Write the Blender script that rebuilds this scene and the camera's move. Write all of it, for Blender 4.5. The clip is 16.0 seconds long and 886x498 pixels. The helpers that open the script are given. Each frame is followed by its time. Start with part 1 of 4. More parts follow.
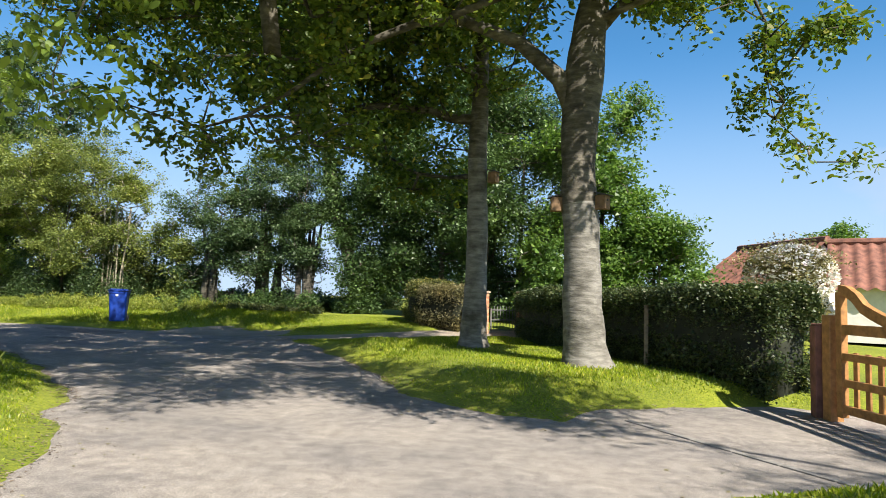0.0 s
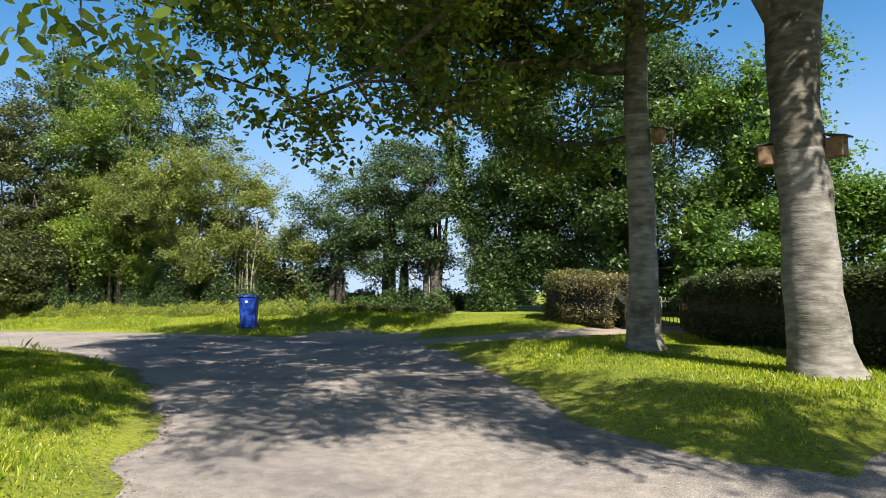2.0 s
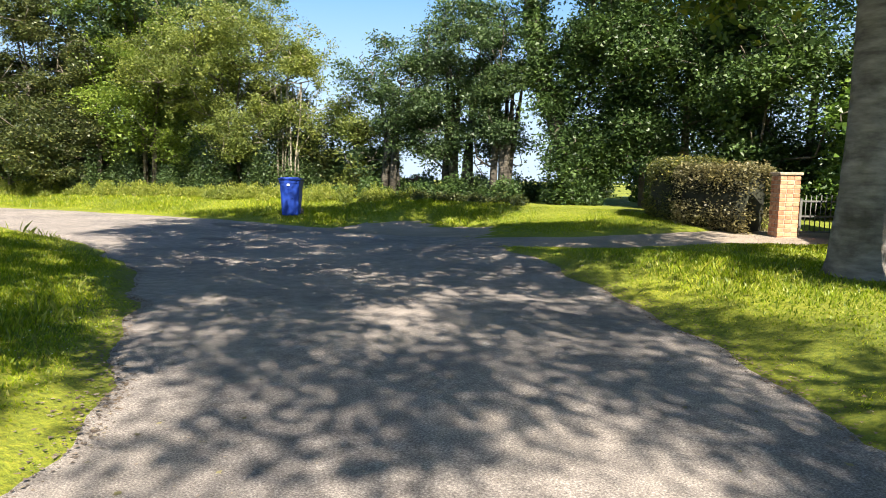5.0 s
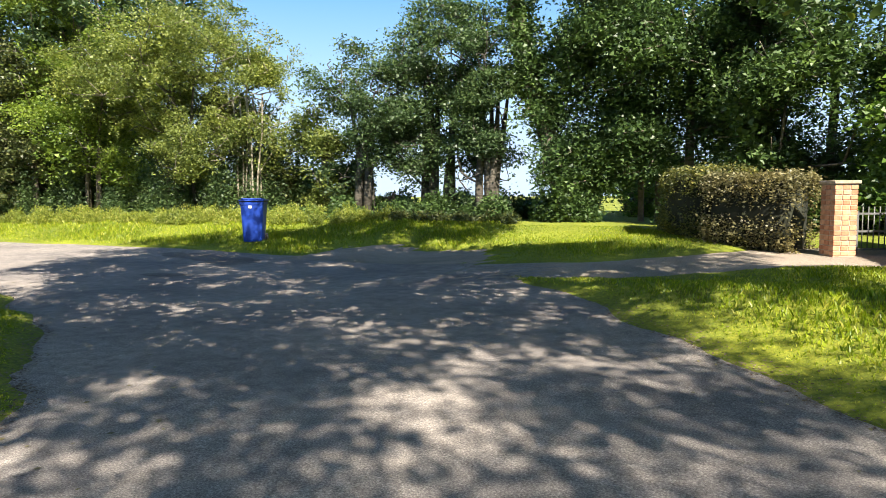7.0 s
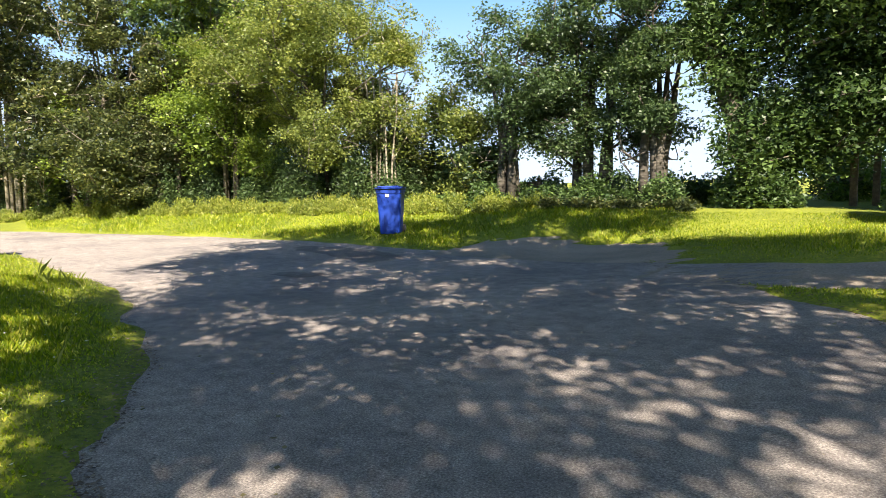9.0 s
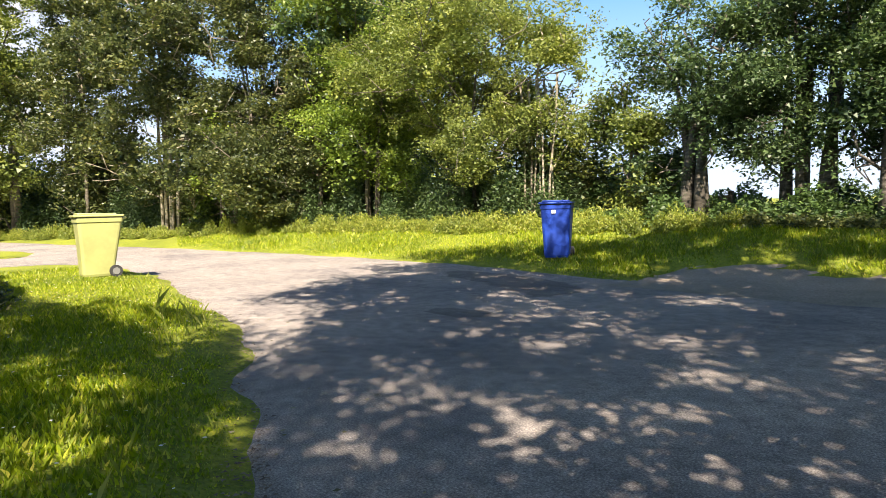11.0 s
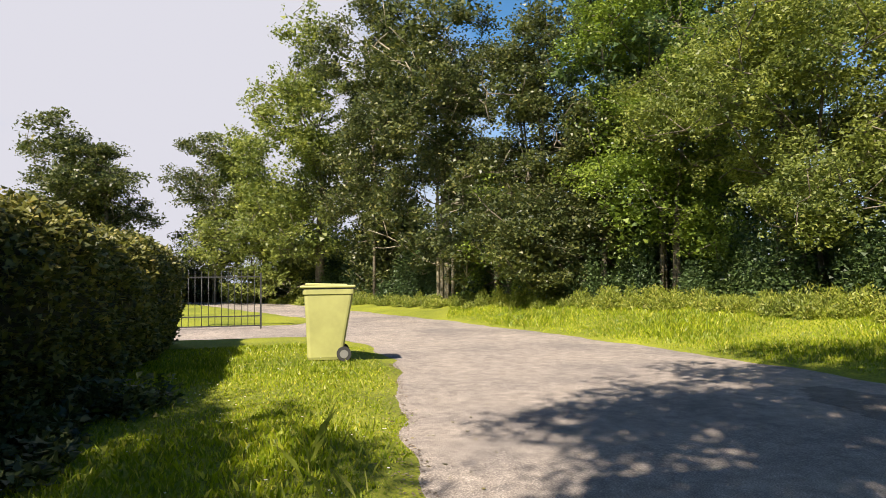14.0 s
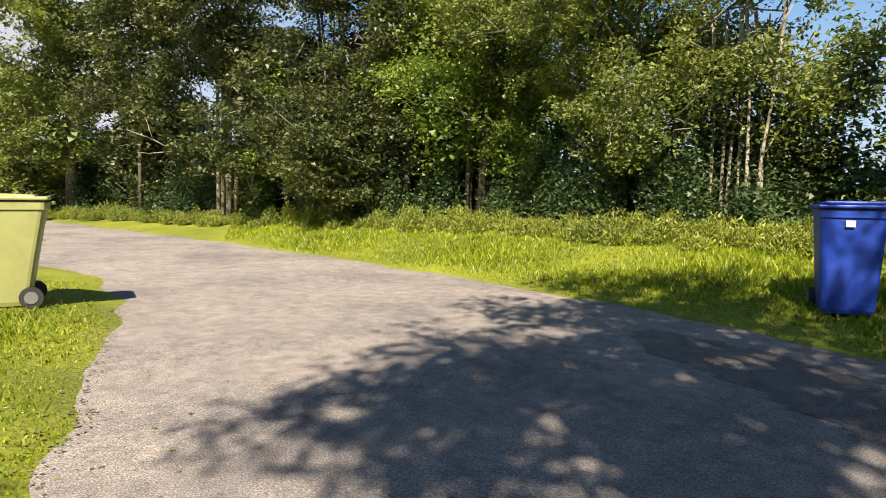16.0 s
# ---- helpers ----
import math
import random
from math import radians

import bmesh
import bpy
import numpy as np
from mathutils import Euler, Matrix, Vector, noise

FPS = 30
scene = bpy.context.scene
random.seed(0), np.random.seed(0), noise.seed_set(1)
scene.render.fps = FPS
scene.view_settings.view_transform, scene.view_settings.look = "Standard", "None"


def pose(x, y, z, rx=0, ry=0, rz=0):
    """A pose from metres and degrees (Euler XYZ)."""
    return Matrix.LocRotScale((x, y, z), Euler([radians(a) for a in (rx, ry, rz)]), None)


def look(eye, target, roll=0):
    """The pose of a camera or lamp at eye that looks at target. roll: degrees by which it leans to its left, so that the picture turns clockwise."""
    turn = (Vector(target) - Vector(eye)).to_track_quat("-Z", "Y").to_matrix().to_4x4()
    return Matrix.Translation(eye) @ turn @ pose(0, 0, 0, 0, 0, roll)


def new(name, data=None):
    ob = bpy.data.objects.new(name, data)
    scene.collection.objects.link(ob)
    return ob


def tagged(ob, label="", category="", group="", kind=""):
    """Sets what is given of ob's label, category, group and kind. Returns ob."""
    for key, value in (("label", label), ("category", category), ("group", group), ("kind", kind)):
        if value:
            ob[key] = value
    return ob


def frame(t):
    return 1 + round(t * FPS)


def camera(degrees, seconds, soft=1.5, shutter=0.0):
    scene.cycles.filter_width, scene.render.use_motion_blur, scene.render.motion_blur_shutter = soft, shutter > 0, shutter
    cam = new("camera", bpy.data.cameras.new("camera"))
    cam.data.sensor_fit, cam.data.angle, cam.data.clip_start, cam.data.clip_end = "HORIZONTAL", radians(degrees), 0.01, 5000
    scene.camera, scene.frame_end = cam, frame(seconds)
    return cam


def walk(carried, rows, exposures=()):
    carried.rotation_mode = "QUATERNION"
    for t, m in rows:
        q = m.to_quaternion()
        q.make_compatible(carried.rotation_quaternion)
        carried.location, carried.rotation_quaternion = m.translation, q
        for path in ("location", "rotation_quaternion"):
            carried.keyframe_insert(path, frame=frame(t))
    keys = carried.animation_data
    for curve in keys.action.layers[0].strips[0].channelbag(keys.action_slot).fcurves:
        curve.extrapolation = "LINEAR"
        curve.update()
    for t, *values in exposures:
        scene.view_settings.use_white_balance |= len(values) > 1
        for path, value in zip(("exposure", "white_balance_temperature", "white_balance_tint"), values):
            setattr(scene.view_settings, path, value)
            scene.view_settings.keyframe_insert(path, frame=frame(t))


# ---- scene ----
cam = camera(69.4, 16.0, soft=0.9)
PATH = [
    (0, (1.841, 2.983, 1.23), (1.317, 5.011, 1.393), 1.7),
    (0.5, (1.625, 3.435, 1.228), (1.108, 5.465, 1.351), 2.1),
    (1, (1.386, 3.912, 1.227), (0.896, 5.952, 1.302), -0.2),
    (1.5, (1.133, 4.372, 1.225), (0.377, 6.324, 1.395), -0.4),
    (2, (0.863, 4.827, 1.233), (-0.039, 6.718, 1.377), -0.7),
    (2.5, (0.567, 5.235, 1.232), (-0.312, 7.135, 1.41), -0.1),
    (3, (0.263, 5.63, 1.22), (-0.792, 7.446, 1.278), 0.1),
    (3.5, (-0.048, 6.035, 1.219), (-1.183, 7.801, 1.16), -2.2),
    (3.7, (-0.174, 6.209, 1.219), (-1.334, 7.952, 1.048), -1.4),
    (5.8, (-1.57, 7.942, 1.255), (-2.54, 9.793, 1.051), 0.1),
    (6, (-1.708, 8.092, 1.257), (-2.658, 9.957, 1.079), -0.4),
    (6.5, (-2.062, 8.438, 1.26), (-2.986, 10.316, 1.087), -0.9),
    (7, (-2.42, 8.781, 1.258), (-3.363, 10.65, 1.087), -0.3),
    (7.5, (-2.81, 9.123, 1.245), (-3.88, 10.923, 1.087), -0.9),
    (8, (-3.198, 9.476, 1.23), (-4.279, 11.268, 1.034), -1.1),
    (8.5, (-3.599, 9.823, 1.225), (-4.897, 11.462, 1.021), -2.1),
    (8.7, (-3.771, 9.951, 1.222), (-5.034, 11.616, 1.017), -1.5),
    (10.8, (-5.825, 11.228, 1.177), (-7.392, 12.617, 1.015), -0.9),
    (11, (-6.026, 11.353, 1.176), (-7.615, 12.719, 1.038), -1.5),
    (11.5, (-6.533, 11.665, 1.175), (-8.253, 12.866, 1.077), -1.3),
    (12, (-7.035, 11.958, 1.175), (-8.881, 12.951, 1.044), -1.1),
    (12.5, (-7.512, 12.251, 1.179), (-9.41, 13.132, 1.005), -3.4),
    (13, (-7.97, 12.562, 1.197), (-9.97, 13.181, 1.037), -2.8),
    (13.5, (-8.406, 12.861, 1.228), (-10.415, 13.467, 1.143), -1.1),
    (14, (-8.829, 13.152, 1.244), (-10.852, 13.709, 1.346), -0.8),
    (14.5, (-9.241, 13.42, 1.241), (-11.188, 14.194, 1.402), -0.7),
    (15, (-9.689, 13.683, 1.233), (-11.605, 14.546, 1.223), -0.9),
    (15.5, (-10.168, 13.94, 1.227), (-12.02, 14.925, 1.143), -0.8),
    (16, (-10.665, 14.192, 1.236), (-12.424, 15.326, 1.066), 0.7),
]

walk(cam, [(t, look(eye, target, roll)) for t, eye, target, roll in PATH],
     exposures=[(0.0, 1.18, 6200, 9), (1.5, 1.13, 6150, 10), (3.5, 1.4, 6500, 12), (7.0, 1.6, 6400, 11), (8.5, 1.7, 6600, 13), (11.0, 1.72, 6800, 15), (12.0, 1.62, 6900, 15), (13.0, 1.38, 6850, 15), (14.5, 1.08, 6850, 15), (16.0, 1.12, 6800, 14)])

# ---- world, sun and exposure ----
SUN_AZ, SUN_EL = math.atan2(-0.66, 0.75), radians(42)
sun_way = Vector((math.cos(SUN_AZ) * math.cos(SUN_EL), math.sin(SUN_AZ) * math.cos(SUN_EL), math.sin(SUN_EL)))
world = bpy.data.worlds.new("sky")
scene.world = world
world.use_nodes = True
wt = world.node_tree
wt.nodes.clear()
w_out = wt.nodes.new("ShaderNodeOutputWorld")
w_bg = wt.nodes.new("ShaderNodeBackground")
w_sky = wt.nodes.new("ShaderNodeTexSky")
w_sky.sky_type, w_sky.sun_disc = "NISHITA", False
w_sky.sun_elevation, w_sky.sun_rotation = SUN_EL, math.pi / 2 - SUN_AZ
w_sky.air_density, w_sky.dust_density, w_sky.ozone_density = 1.0, 0.5, 1.3
w_co = wt.nodes.new("ShaderNodeTexCoord")
w_map = wt.nodes.new("ShaderNodeMapping")
w_map.inputs["Scale"].default_value = (1.0, 1.0, 2.2)
w_map.inputs["Location"].default_value = (0.35, 0.9, 0.1)
w_noise = wt.nodes.new("ShaderNodeTexNoise")
w_noise.inputs["Scale"].default_value, w_noise.inputs["Detail"].default_value = 1.6, 7.0
w_ramp = wt.nodes.new("ShaderNodeValToRGB")
w_ramp.color_ramp.elements[0].position, w_ramp.color_ramp.elements[1].position = 0.6, 0.78
w_mix = wt.nodes.new("ShaderNodeMix")
w_mix.data_type = "RGBA"
w_mix.inputs["B"].default_value = (6.0, 6.3, 7.1, 1)
wt.links.new(w_co.outputs["Generated"], w_map.inputs["Vector"])
wt.links.new(w_map.outputs["Vector"], w_noise.inputs["Vector"])
w_dot = wt.nodes.new("ShaderNodeVectorMath")
w_dot.operation = "DOT_PRODUCT"
w_dot.inputs[1].default_value = (-0.93, -0.25, 0.27)
wt.links.new(w_co.outputs["Generated"], w_dot.inputs[0])
w_bank = wt.nodes.new("ShaderNodeMapRange")
w_bank.inputs["From Min"].default_value, w_bank.inputs["From Max"].default_value = 0.78, 0.95
wt.links.new(w_dot.outputs["Value"], w_bank.inputs["Value"])
w_add = wt.nodes.new("ShaderNodeMath")
w_add.operation = "MULTIPLY_ADD"
w_add.inputs[1].default_value = 0.34
wt.links.new(w_bank.outputs["Result"], w_add.inputs[0])
wt.links.new(w_noise.outputs["Fac"], w_add.inputs[2])
wt.links.new(w_add.outputs["Value"], w_ramp.inputs["Fac"])
wt.links.new(w_ramp.outputs["Color"], w_mix.inputs["Factor"])
w_sat = wt.nodes.new("ShaderNodeHueSaturation")
w_sat.inputs["Saturation"].default_value = 1.38
w_sat.inputs["Value"].default_value = 1.0
wt.links.new(w_sky.outputs["Color"], w_sat.inputs["Color"])
w_sep = wt.nodes.new("ShaderNodeSeparateXYZ")
wt.links.new(w_co.outputs["Generated"], w_sep.inputs["Vector"])
w_last = w_sat.outputs["Color"]
for top, most, tint in ((0.75, 0.7, (1.6, 4.6, 8.8)), (0.38, 0.82, (5.8, 7.0, 8.4))):
    w_low = wt.nodes.new("ShaderNodeMapRange")
    w_low.interpolation_type = "SMOOTHSTEP"
    w_low.inputs["From Min"].default_value, w_low.inputs["From Max"].default_value = 0.0, top
    w_low.inputs["To Min"].default_value, w_low.inputs["To Max"].default_value = most, 0.0
    wt.links.new(w_sep.outputs["Z"], w_low.inputs["Value"])
    w_haze = wt.nodes.new("ShaderNodeMix")
    w_haze.data_type = "RGBA"
    w_haze.inputs["B"].default_value = (*tint, 1)
    wt.links.new(w_low.outputs["Result"], w_haze.inputs["Factor"])
    wt.links.new(w_last, w_haze.inputs["A"])
    w_last = w_haze.outputs["Result"]
wt.links.new(w_last, w_mix.inputs["A"])
wt.links.new(w_mix.outputs["Result"], w_bg.inputs["Color"])
w_bg.inputs["Strength"].default_value = 0.054
wt.links.new(w_bg.outputs["Background"], w_out.inputs["Surface"])

sun_data = bpy.data.lights.new("sun", "SUN")
sun_data.energy, sun_data.angle, sun_data.color = 5.0, radians(0.53), (1.0, 0.92, 0.78)
sun = new("sun", sun_data)
sun.matrix_world = look((20, -20, 30), Vector((20, -20, 30)) - sun_way)


# ---- materials ----
def material(name):
    m = bpy.data.materials.new(name)
    m.use_nodes = True
    nt = m.node_tree
    return m, nt, nt.nodes["Principled BSDF"]


def ramp(nt, fac, stops):
    r = nt.nodes.new("ShaderNodeValToRGB")
    while len(r.color_ramp.elements) < len(stops):
        r.color_ramp.elements.new(0.5)
    for e, (p, c) in zip(r.color_ramp.elements, stops):
        e.position, e.color = p, (*c, 1)
    nt.links.new(fac, r.inputs["Fac"])
    return r.outputs["Color"]


def noise_tex(nt, scale, detail=4.0, rough=0.55, vec=None):
    n = nt.nodes.new("ShaderNodeTexNoise")
    n.inputs["Scale"].default_value, n.inputs["Detail"].default_value, n.inputs["Roughness"].default_value = scale, detail, rough
    if vec is None:
        vec = nt.nodes.new("ShaderNodeTexCoord").outputs["Object"]
    nt.links.new(vec, n.inputs["Vector"])
    return n.outputs["Fac"]


def mixed(nt, kind, fac, a, b):
    m = nt.nodes.new("ShaderNodeMix")
    m.data_type, m.blend_type = "RGBA", kind
    for sock, v in ((m.inputs["Factor"], fac), (m.inputs["A"], a), (m.inputs["B"], b)):
        if isinstance(v, (int, float)):
            sock.default_value = v
        elif isinstance(v, tuple):
            sock.default_value = (*v, 1)
        else:
            nt.links.new(v, sock)
    return m.outputs["Result"]


def bump(nt, bsdf, height, strength, distance=0.02):
    b = nt.nodes.new("ShaderNodeBump")
    b.inputs["Strength"].default_value, b.inputs["Distance"].default_value = strength, distance
    nt.links.new(height, b.inputs["Height"])
    nt.links.new(b.outputs["Normal"], bsdf.inputs["Normal"])


def leaf_material(name, dark, light, odd, through_light=0.34, rough=0.44, bright=1.28):
    m, nt, bs = material(name)
    geo = nt.nodes.new("ShaderNodeNewGeometry")
    c = ramp(nt, geo.outputs["Random Per Island"], [(0.0, dark), (0.8, light), (1.0, odd)])
    big = ramp(nt, noise_tex(nt, 0.6, 2.0), [(0.35, (0.75, 0.8, 0.8)), (0.65, (1.15, 1.12, 0.95))])
    c = mixed(nt, "MULTIPLY", 1.0, c, big)
    c = mixed(nt, "MULTIPLY", 1.0, c, (bright * 1.03, bright, bright * 1.12))
    nt.links.new(c, bs.inputs["Base Color"])
    bs.inputs["Roughness"].default_value = rough
    bs.inputs["Specular IOR Level"].default_value = 0.5
    tr = nt.nodes.new("ShaderNodeBsdfTranslucent")
    hs = nt.nodes.new("ShaderNodeHueSaturation")
    hs.inputs["Saturation"].default_value, hs.inputs["Value"].default_value = 1.08, 1.45
    nt.links.new(c, hs.inputs["Color"])
    nt.links.new(hs.outputs["Color"], tr.inputs["Color"])
    mx = nt.nodes.new("ShaderNodeMixShader")
    mx.inputs["Fac"].default_value = through_light
    nt.links.new(bs.outputs["BSDF"], mx.inputs[1])
    nt.links.new(tr.outputs["BSDF"], mx.inputs[2])
    nt.links.new(mx.outputs["Shader"], nt.nodes["Material Output"].inputs["Surface"])
    return m


LEAF_BEECH = leaf_material("leaf_beech", (0.04, 0.07, 0.01), (0.11, 0.16, 0.022), (0.22, 0.21, 0.03), 0.42)
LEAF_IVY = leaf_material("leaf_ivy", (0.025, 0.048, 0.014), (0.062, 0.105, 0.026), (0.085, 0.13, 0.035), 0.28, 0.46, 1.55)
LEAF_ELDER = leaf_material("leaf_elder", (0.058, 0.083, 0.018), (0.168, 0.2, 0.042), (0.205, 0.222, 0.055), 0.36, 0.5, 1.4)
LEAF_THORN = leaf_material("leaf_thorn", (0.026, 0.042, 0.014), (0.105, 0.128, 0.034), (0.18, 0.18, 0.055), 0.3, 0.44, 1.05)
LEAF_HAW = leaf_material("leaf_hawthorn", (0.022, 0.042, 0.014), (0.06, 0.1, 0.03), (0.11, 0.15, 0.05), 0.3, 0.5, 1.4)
LEAF_GARDEN = leaf_material("leaf_garden", (0.045, 0.09, 0.016), (0.12, 0.2, 0.036), (0.17, 0.24, 0.05), 0.4)
LEAF_ASH = leaf_material("leaf_ash", (0.06, 0.1, 0.015), (0.165, 0.23, 0.034), (0.2, 0.25, 0.04))
LEAF_HEDGE = leaf_material("leaf_hedge", (0.02, 0.035, 0.01), (0.06, 0.085, 0.02), (0.13, 0.13, 0.05), 0.25, 0.5, 1.1)
LEAF_TALL_HEDGE = leaf_material("leaf_tall_hedge", (0.03, 0.042, 0.012), (0.14, 0.145, 0.03), (0.27, 0.23, 0.07), 0.25, 0.5, 1.25)
LITTER = leaf_material("leaf_litter", (0.09, 0.065, 0.045), (0.2, 0.155, 0.11), (0.32, 0.27, 0.17), 0.05, 0.9, 1.0)
LEAF_COPPER = leaf_material("leaf_copper", (0.07, 0.065, 0.025), (0.2, 0.175, 0.07), (0.3, 0.27, 0.13), 0.3)
LEAF_WEED = leaf_material("leaf_weed", (0.1, 0.14, 0.018), (0.23, 0.27, 0.035), (0.36, 0.35, 0.09), 0.34, 0.55, 1.1)
BLADE = leaf_material("grass_blade", (0.09, 0.142, 0.009), (0.242, 0.298, 0.014), (0.42, 0.39, 0.07), 0.45)
PETAL = leaf_material("petal", (0.7, 0.68, 0.6), (0.8, 0.78, 0.72), (0.85, 0.7, 0.65), 0.3, 0.5, 1.0)


def bark_material(name, c0, c1, c2):
    m, nt, bs = material(name)
    co = nt.nodes.new("ShaderNodeTexCoord")
    mp = nt.nodes.new("ShaderNodeMapping")
    mp.inputs["Scale"].default_value = (4.0, 4.0, 14.0)
    nt.links.new(co.outputs["Object"], mp.inputs["Vector"])
    rings = noise_tex(nt, 1.0, 5.0, 0.6, mp.outputs["Vector"])
    blot = noise_tex(nt, 2.2, 5.0, 0.6)
    c = ramp(nt, rings, [(0.3, c0), (0.52, c1), (0.75, c2)])
    g = ramp(nt, blot, [(0.34, (0.45, 0.44, 0.4)), (0.52, (1.1, 1.1, 1.1))])
    nt.links.new(mixed(nt, "MULTIPLY", 1.0, c, g), bs.inputs["Base Color"])
    bs.inputs["Roughness"].default_value = 0.85
    bump(nt, bs, rings, 0.7, 0.03)
    return m


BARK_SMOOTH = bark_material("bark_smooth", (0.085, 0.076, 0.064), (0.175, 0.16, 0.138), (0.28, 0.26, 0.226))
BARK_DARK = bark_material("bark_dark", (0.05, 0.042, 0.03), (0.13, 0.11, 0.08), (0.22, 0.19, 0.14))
# Hawthorn bark; on the beech trunks it puts crown shade into the colour.
BARK_SHADE_THORN = bark_material("bark_shade_thorn", (0.03, 0.026, 0.02), (0.09, 0.078, 0.06), (0.2, 0.175, 0.14))
BARK_PALE = bark_material("bark_pale", (0.14, 0.12, 0.08), (0.3, 0.26, 0.19), (0.42, 0.38, 0.3))


def road_material(name="worn_asphalt", tone=1.0):
    m, nt, bs = material(name)
    fine = noise_tex(nt, 95.0, 3.0, 0.7)
    mid = noise_tex(nt, 7.0, 6.0, 0.65)
    big = noise_tex(nt, 0.55, 4.0, 0.6)
    c = ramp(nt, fine, [(0.3, (0.13, 0.117, 0.11)), (0.54, (0.335, 0.305, 0.283)), (0.72, (0.6, 0.555, 0.51))])
    c = mixed(nt, "MULTIPLY", 1.0, c, ramp(nt, mid, [(0.3, (0.68, 0.67, 0.67)), (0.7, (1.2, 1.18, 1.15))]))
    c = mixed(nt, "MULTIPLY", 1.0, c, ramp(nt, big, [(0.33, (0.72, 0.72, 0.74)), (0.5, (1.0, 0.98, 0.96)), (0.68, (1.2, 1.16, 1.1))]))
    vo = nt.nodes.new("ShaderNodeTexVoronoi")
    vo.inputs["Scale"].default_value = 60.0
    nt.links.new(nt.nodes.new("ShaderNodeTexCoord").outputs["Object"], vo.inputs["Vector"])
    c = mixed(nt, "MULTIPLY", 0.5, c, ramp(nt, vo.outputs["Distance"], [(0.0, (1.25, 1.25, 1.22)), (0.5, (0.8, 0.8, 0.8))]))
    c = mixed(nt, "MULTIPLY", 1.0, c, (tone, tone, tone))
    nt.links.new(c, bs.inputs["Base Color"])
    bs.inputs["Roughness"].default_value = 0.9
    bs.inputs["Specular IOR Level"].default_value = 0.25
    bump(nt, bs, mixed(nt, "ADD", 0.5, fine, mid), 0.6, 0.012)
    return m


def soil_material(name, stops, scale):
    m, nt, bs = material(name)
    f = noise_tex(nt, scale, 6.0, 0.7)
    c = ramp(nt, f, stops)
    c = mixed(nt, "MULTIPLY", 1.0, c, ramp(nt, noise_tex(nt, 0.7, 3.0), [(0.35, (0.75, 0.78, 0.75)), (0.65, (1.2, 1.15, 1.1))]))
    nt.links.new(c, bs.inputs["Base Color"])
    bs.inputs["Roughness"].default_value = 0.95
    bump(nt, bs, f, 0.8, 0.03)
    return m


ROAD = road_material()
OLD_ASPHALT = road_material("old_asphalt", 0.62)
TURF = soil_material("turf", [(0.3, (0.085, 0.115, 0.007)), (0.5, (0.19, 0.225, 0.011)), (0.7, (0.31, 0.31, 0.025))], 26.0)
GRAVEL = soil_material("gravel_path", [(0.3, (0.16, 0.13, 0.1)), (0.5, (0.3, 0.25, 0.2)), (0.7, (0.44, 0.38, 0.31))], 40.0)


def brick_material():
    m, nt, bs = material("brick")
    info = nt.nodes.new("ShaderNodeObjectInfo")
    c = ramp(nt, info.outputs["Random"], [(0.0, (0.42, 0.18, 0.095)), (0.5, (0.52, 0.26, 0.14)), (1.0, (0.58, 0.33, 0.19))])
    c = mixed(nt, "MULTIPLY", 1.0, c, ramp(nt, noise_tex(nt, 12.0, 5.0), [(0.35, (0.75, 0.72, 0.7)), (0.65, (1.1, 1.1, 1.1))]))
    nt.links.new(c, bs.inputs["Base Color"])
    bs.inputs["Roughness"].default_value = 0.9
    bump(nt, bs, noise_tex(nt, 70.0, 4.0), 0.4, 0.006)
    return m


def plain_material(name, colour, rough, scale=6.0, depth=0.15, metal=0.0, rel=0.1):
    m, nt, bs = material(name)
    f = noise_tex(nt, scale, 5.0, 0.6)
    lo, hi = tuple(v * (1 - depth) for v in colour), tuple(min(1, v * (1 + depth)) for v in colour)
    nt.links.new(ramp(nt, f, [(0.35, lo), (0.65, hi)]), bs.inputs["Base Color"])
    bs.inputs["Roughness"].default_value, bs.inputs["Metallic"].default_value = rough, metal
    bump(nt, bs, noise_tex(nt, scale * 8, 3.0), rel, 0.005)
    return m


BLUE = plain_material("blue_plastic", (0.006, 0.04, 0.29), 0.5, 3.0, 0.25)
BLUE_LID = plain_material("blue_lid_plastic", (0.008, 0.05, 0.34), 0.48, 3.0, 0.15)
LIME = plain_material("lime_plastic", (0.31, 0.315, 0.115), 0.5, 3.0, 0.12)
LIME_LID = plain_material("lime_lid_plastic", (0.35, 0.355, 0.14), 0.48, 3.0, 0.1)
RUBBER = plain_material("black_rubber", (0.025, 0.025, 0.025), 0.7)
HUB = plain_material("grey_hub", (0.16, 0.16, 0.155), 0.6)
STICKER = plain_material("white_sticker", (0.75, 0.75, 0.75), 0.5)
BRICK = brick_material()
MORTAR = plain_material("mortar", (0.42, 0.34, 0.26), 0.95, 20.0, 0.2, 0.0, 0.4)
OLD_CONCRETE = plain_material("old_concrete", (0.23, 0.21, 0.19), 0.95, 20.0, 0.25, 0.0, 0.4)
CAPSTONE = plain_material("capstone", (0.4, 0.31, 0.22), 0.9, 14.0, 0.25, 0.0, 0.4)
IRON = plain_material("black_iron", (0.045, 0.046, 0.048), 0.5, 10.0, 0.3, 0.6)
IRON_GREY = plain_material("weathered_iron", (0.14, 0.14, 0.13), 0.55, 10.0, 0.3, 0.3)
OAK = plain_material("golden_wood", (0.36, 0.17, 0.05), 0.6, 12.0, 0.3)
OLD_WOOD = plain_material("grey_wood", (0.19, 0.14, 0.1), 0.85, 12.0, 0.35)
BOX_WOOD = plain_material("box_wood", (0.17, 0.1, 0.05), 0.8, 12.0, 0.3)
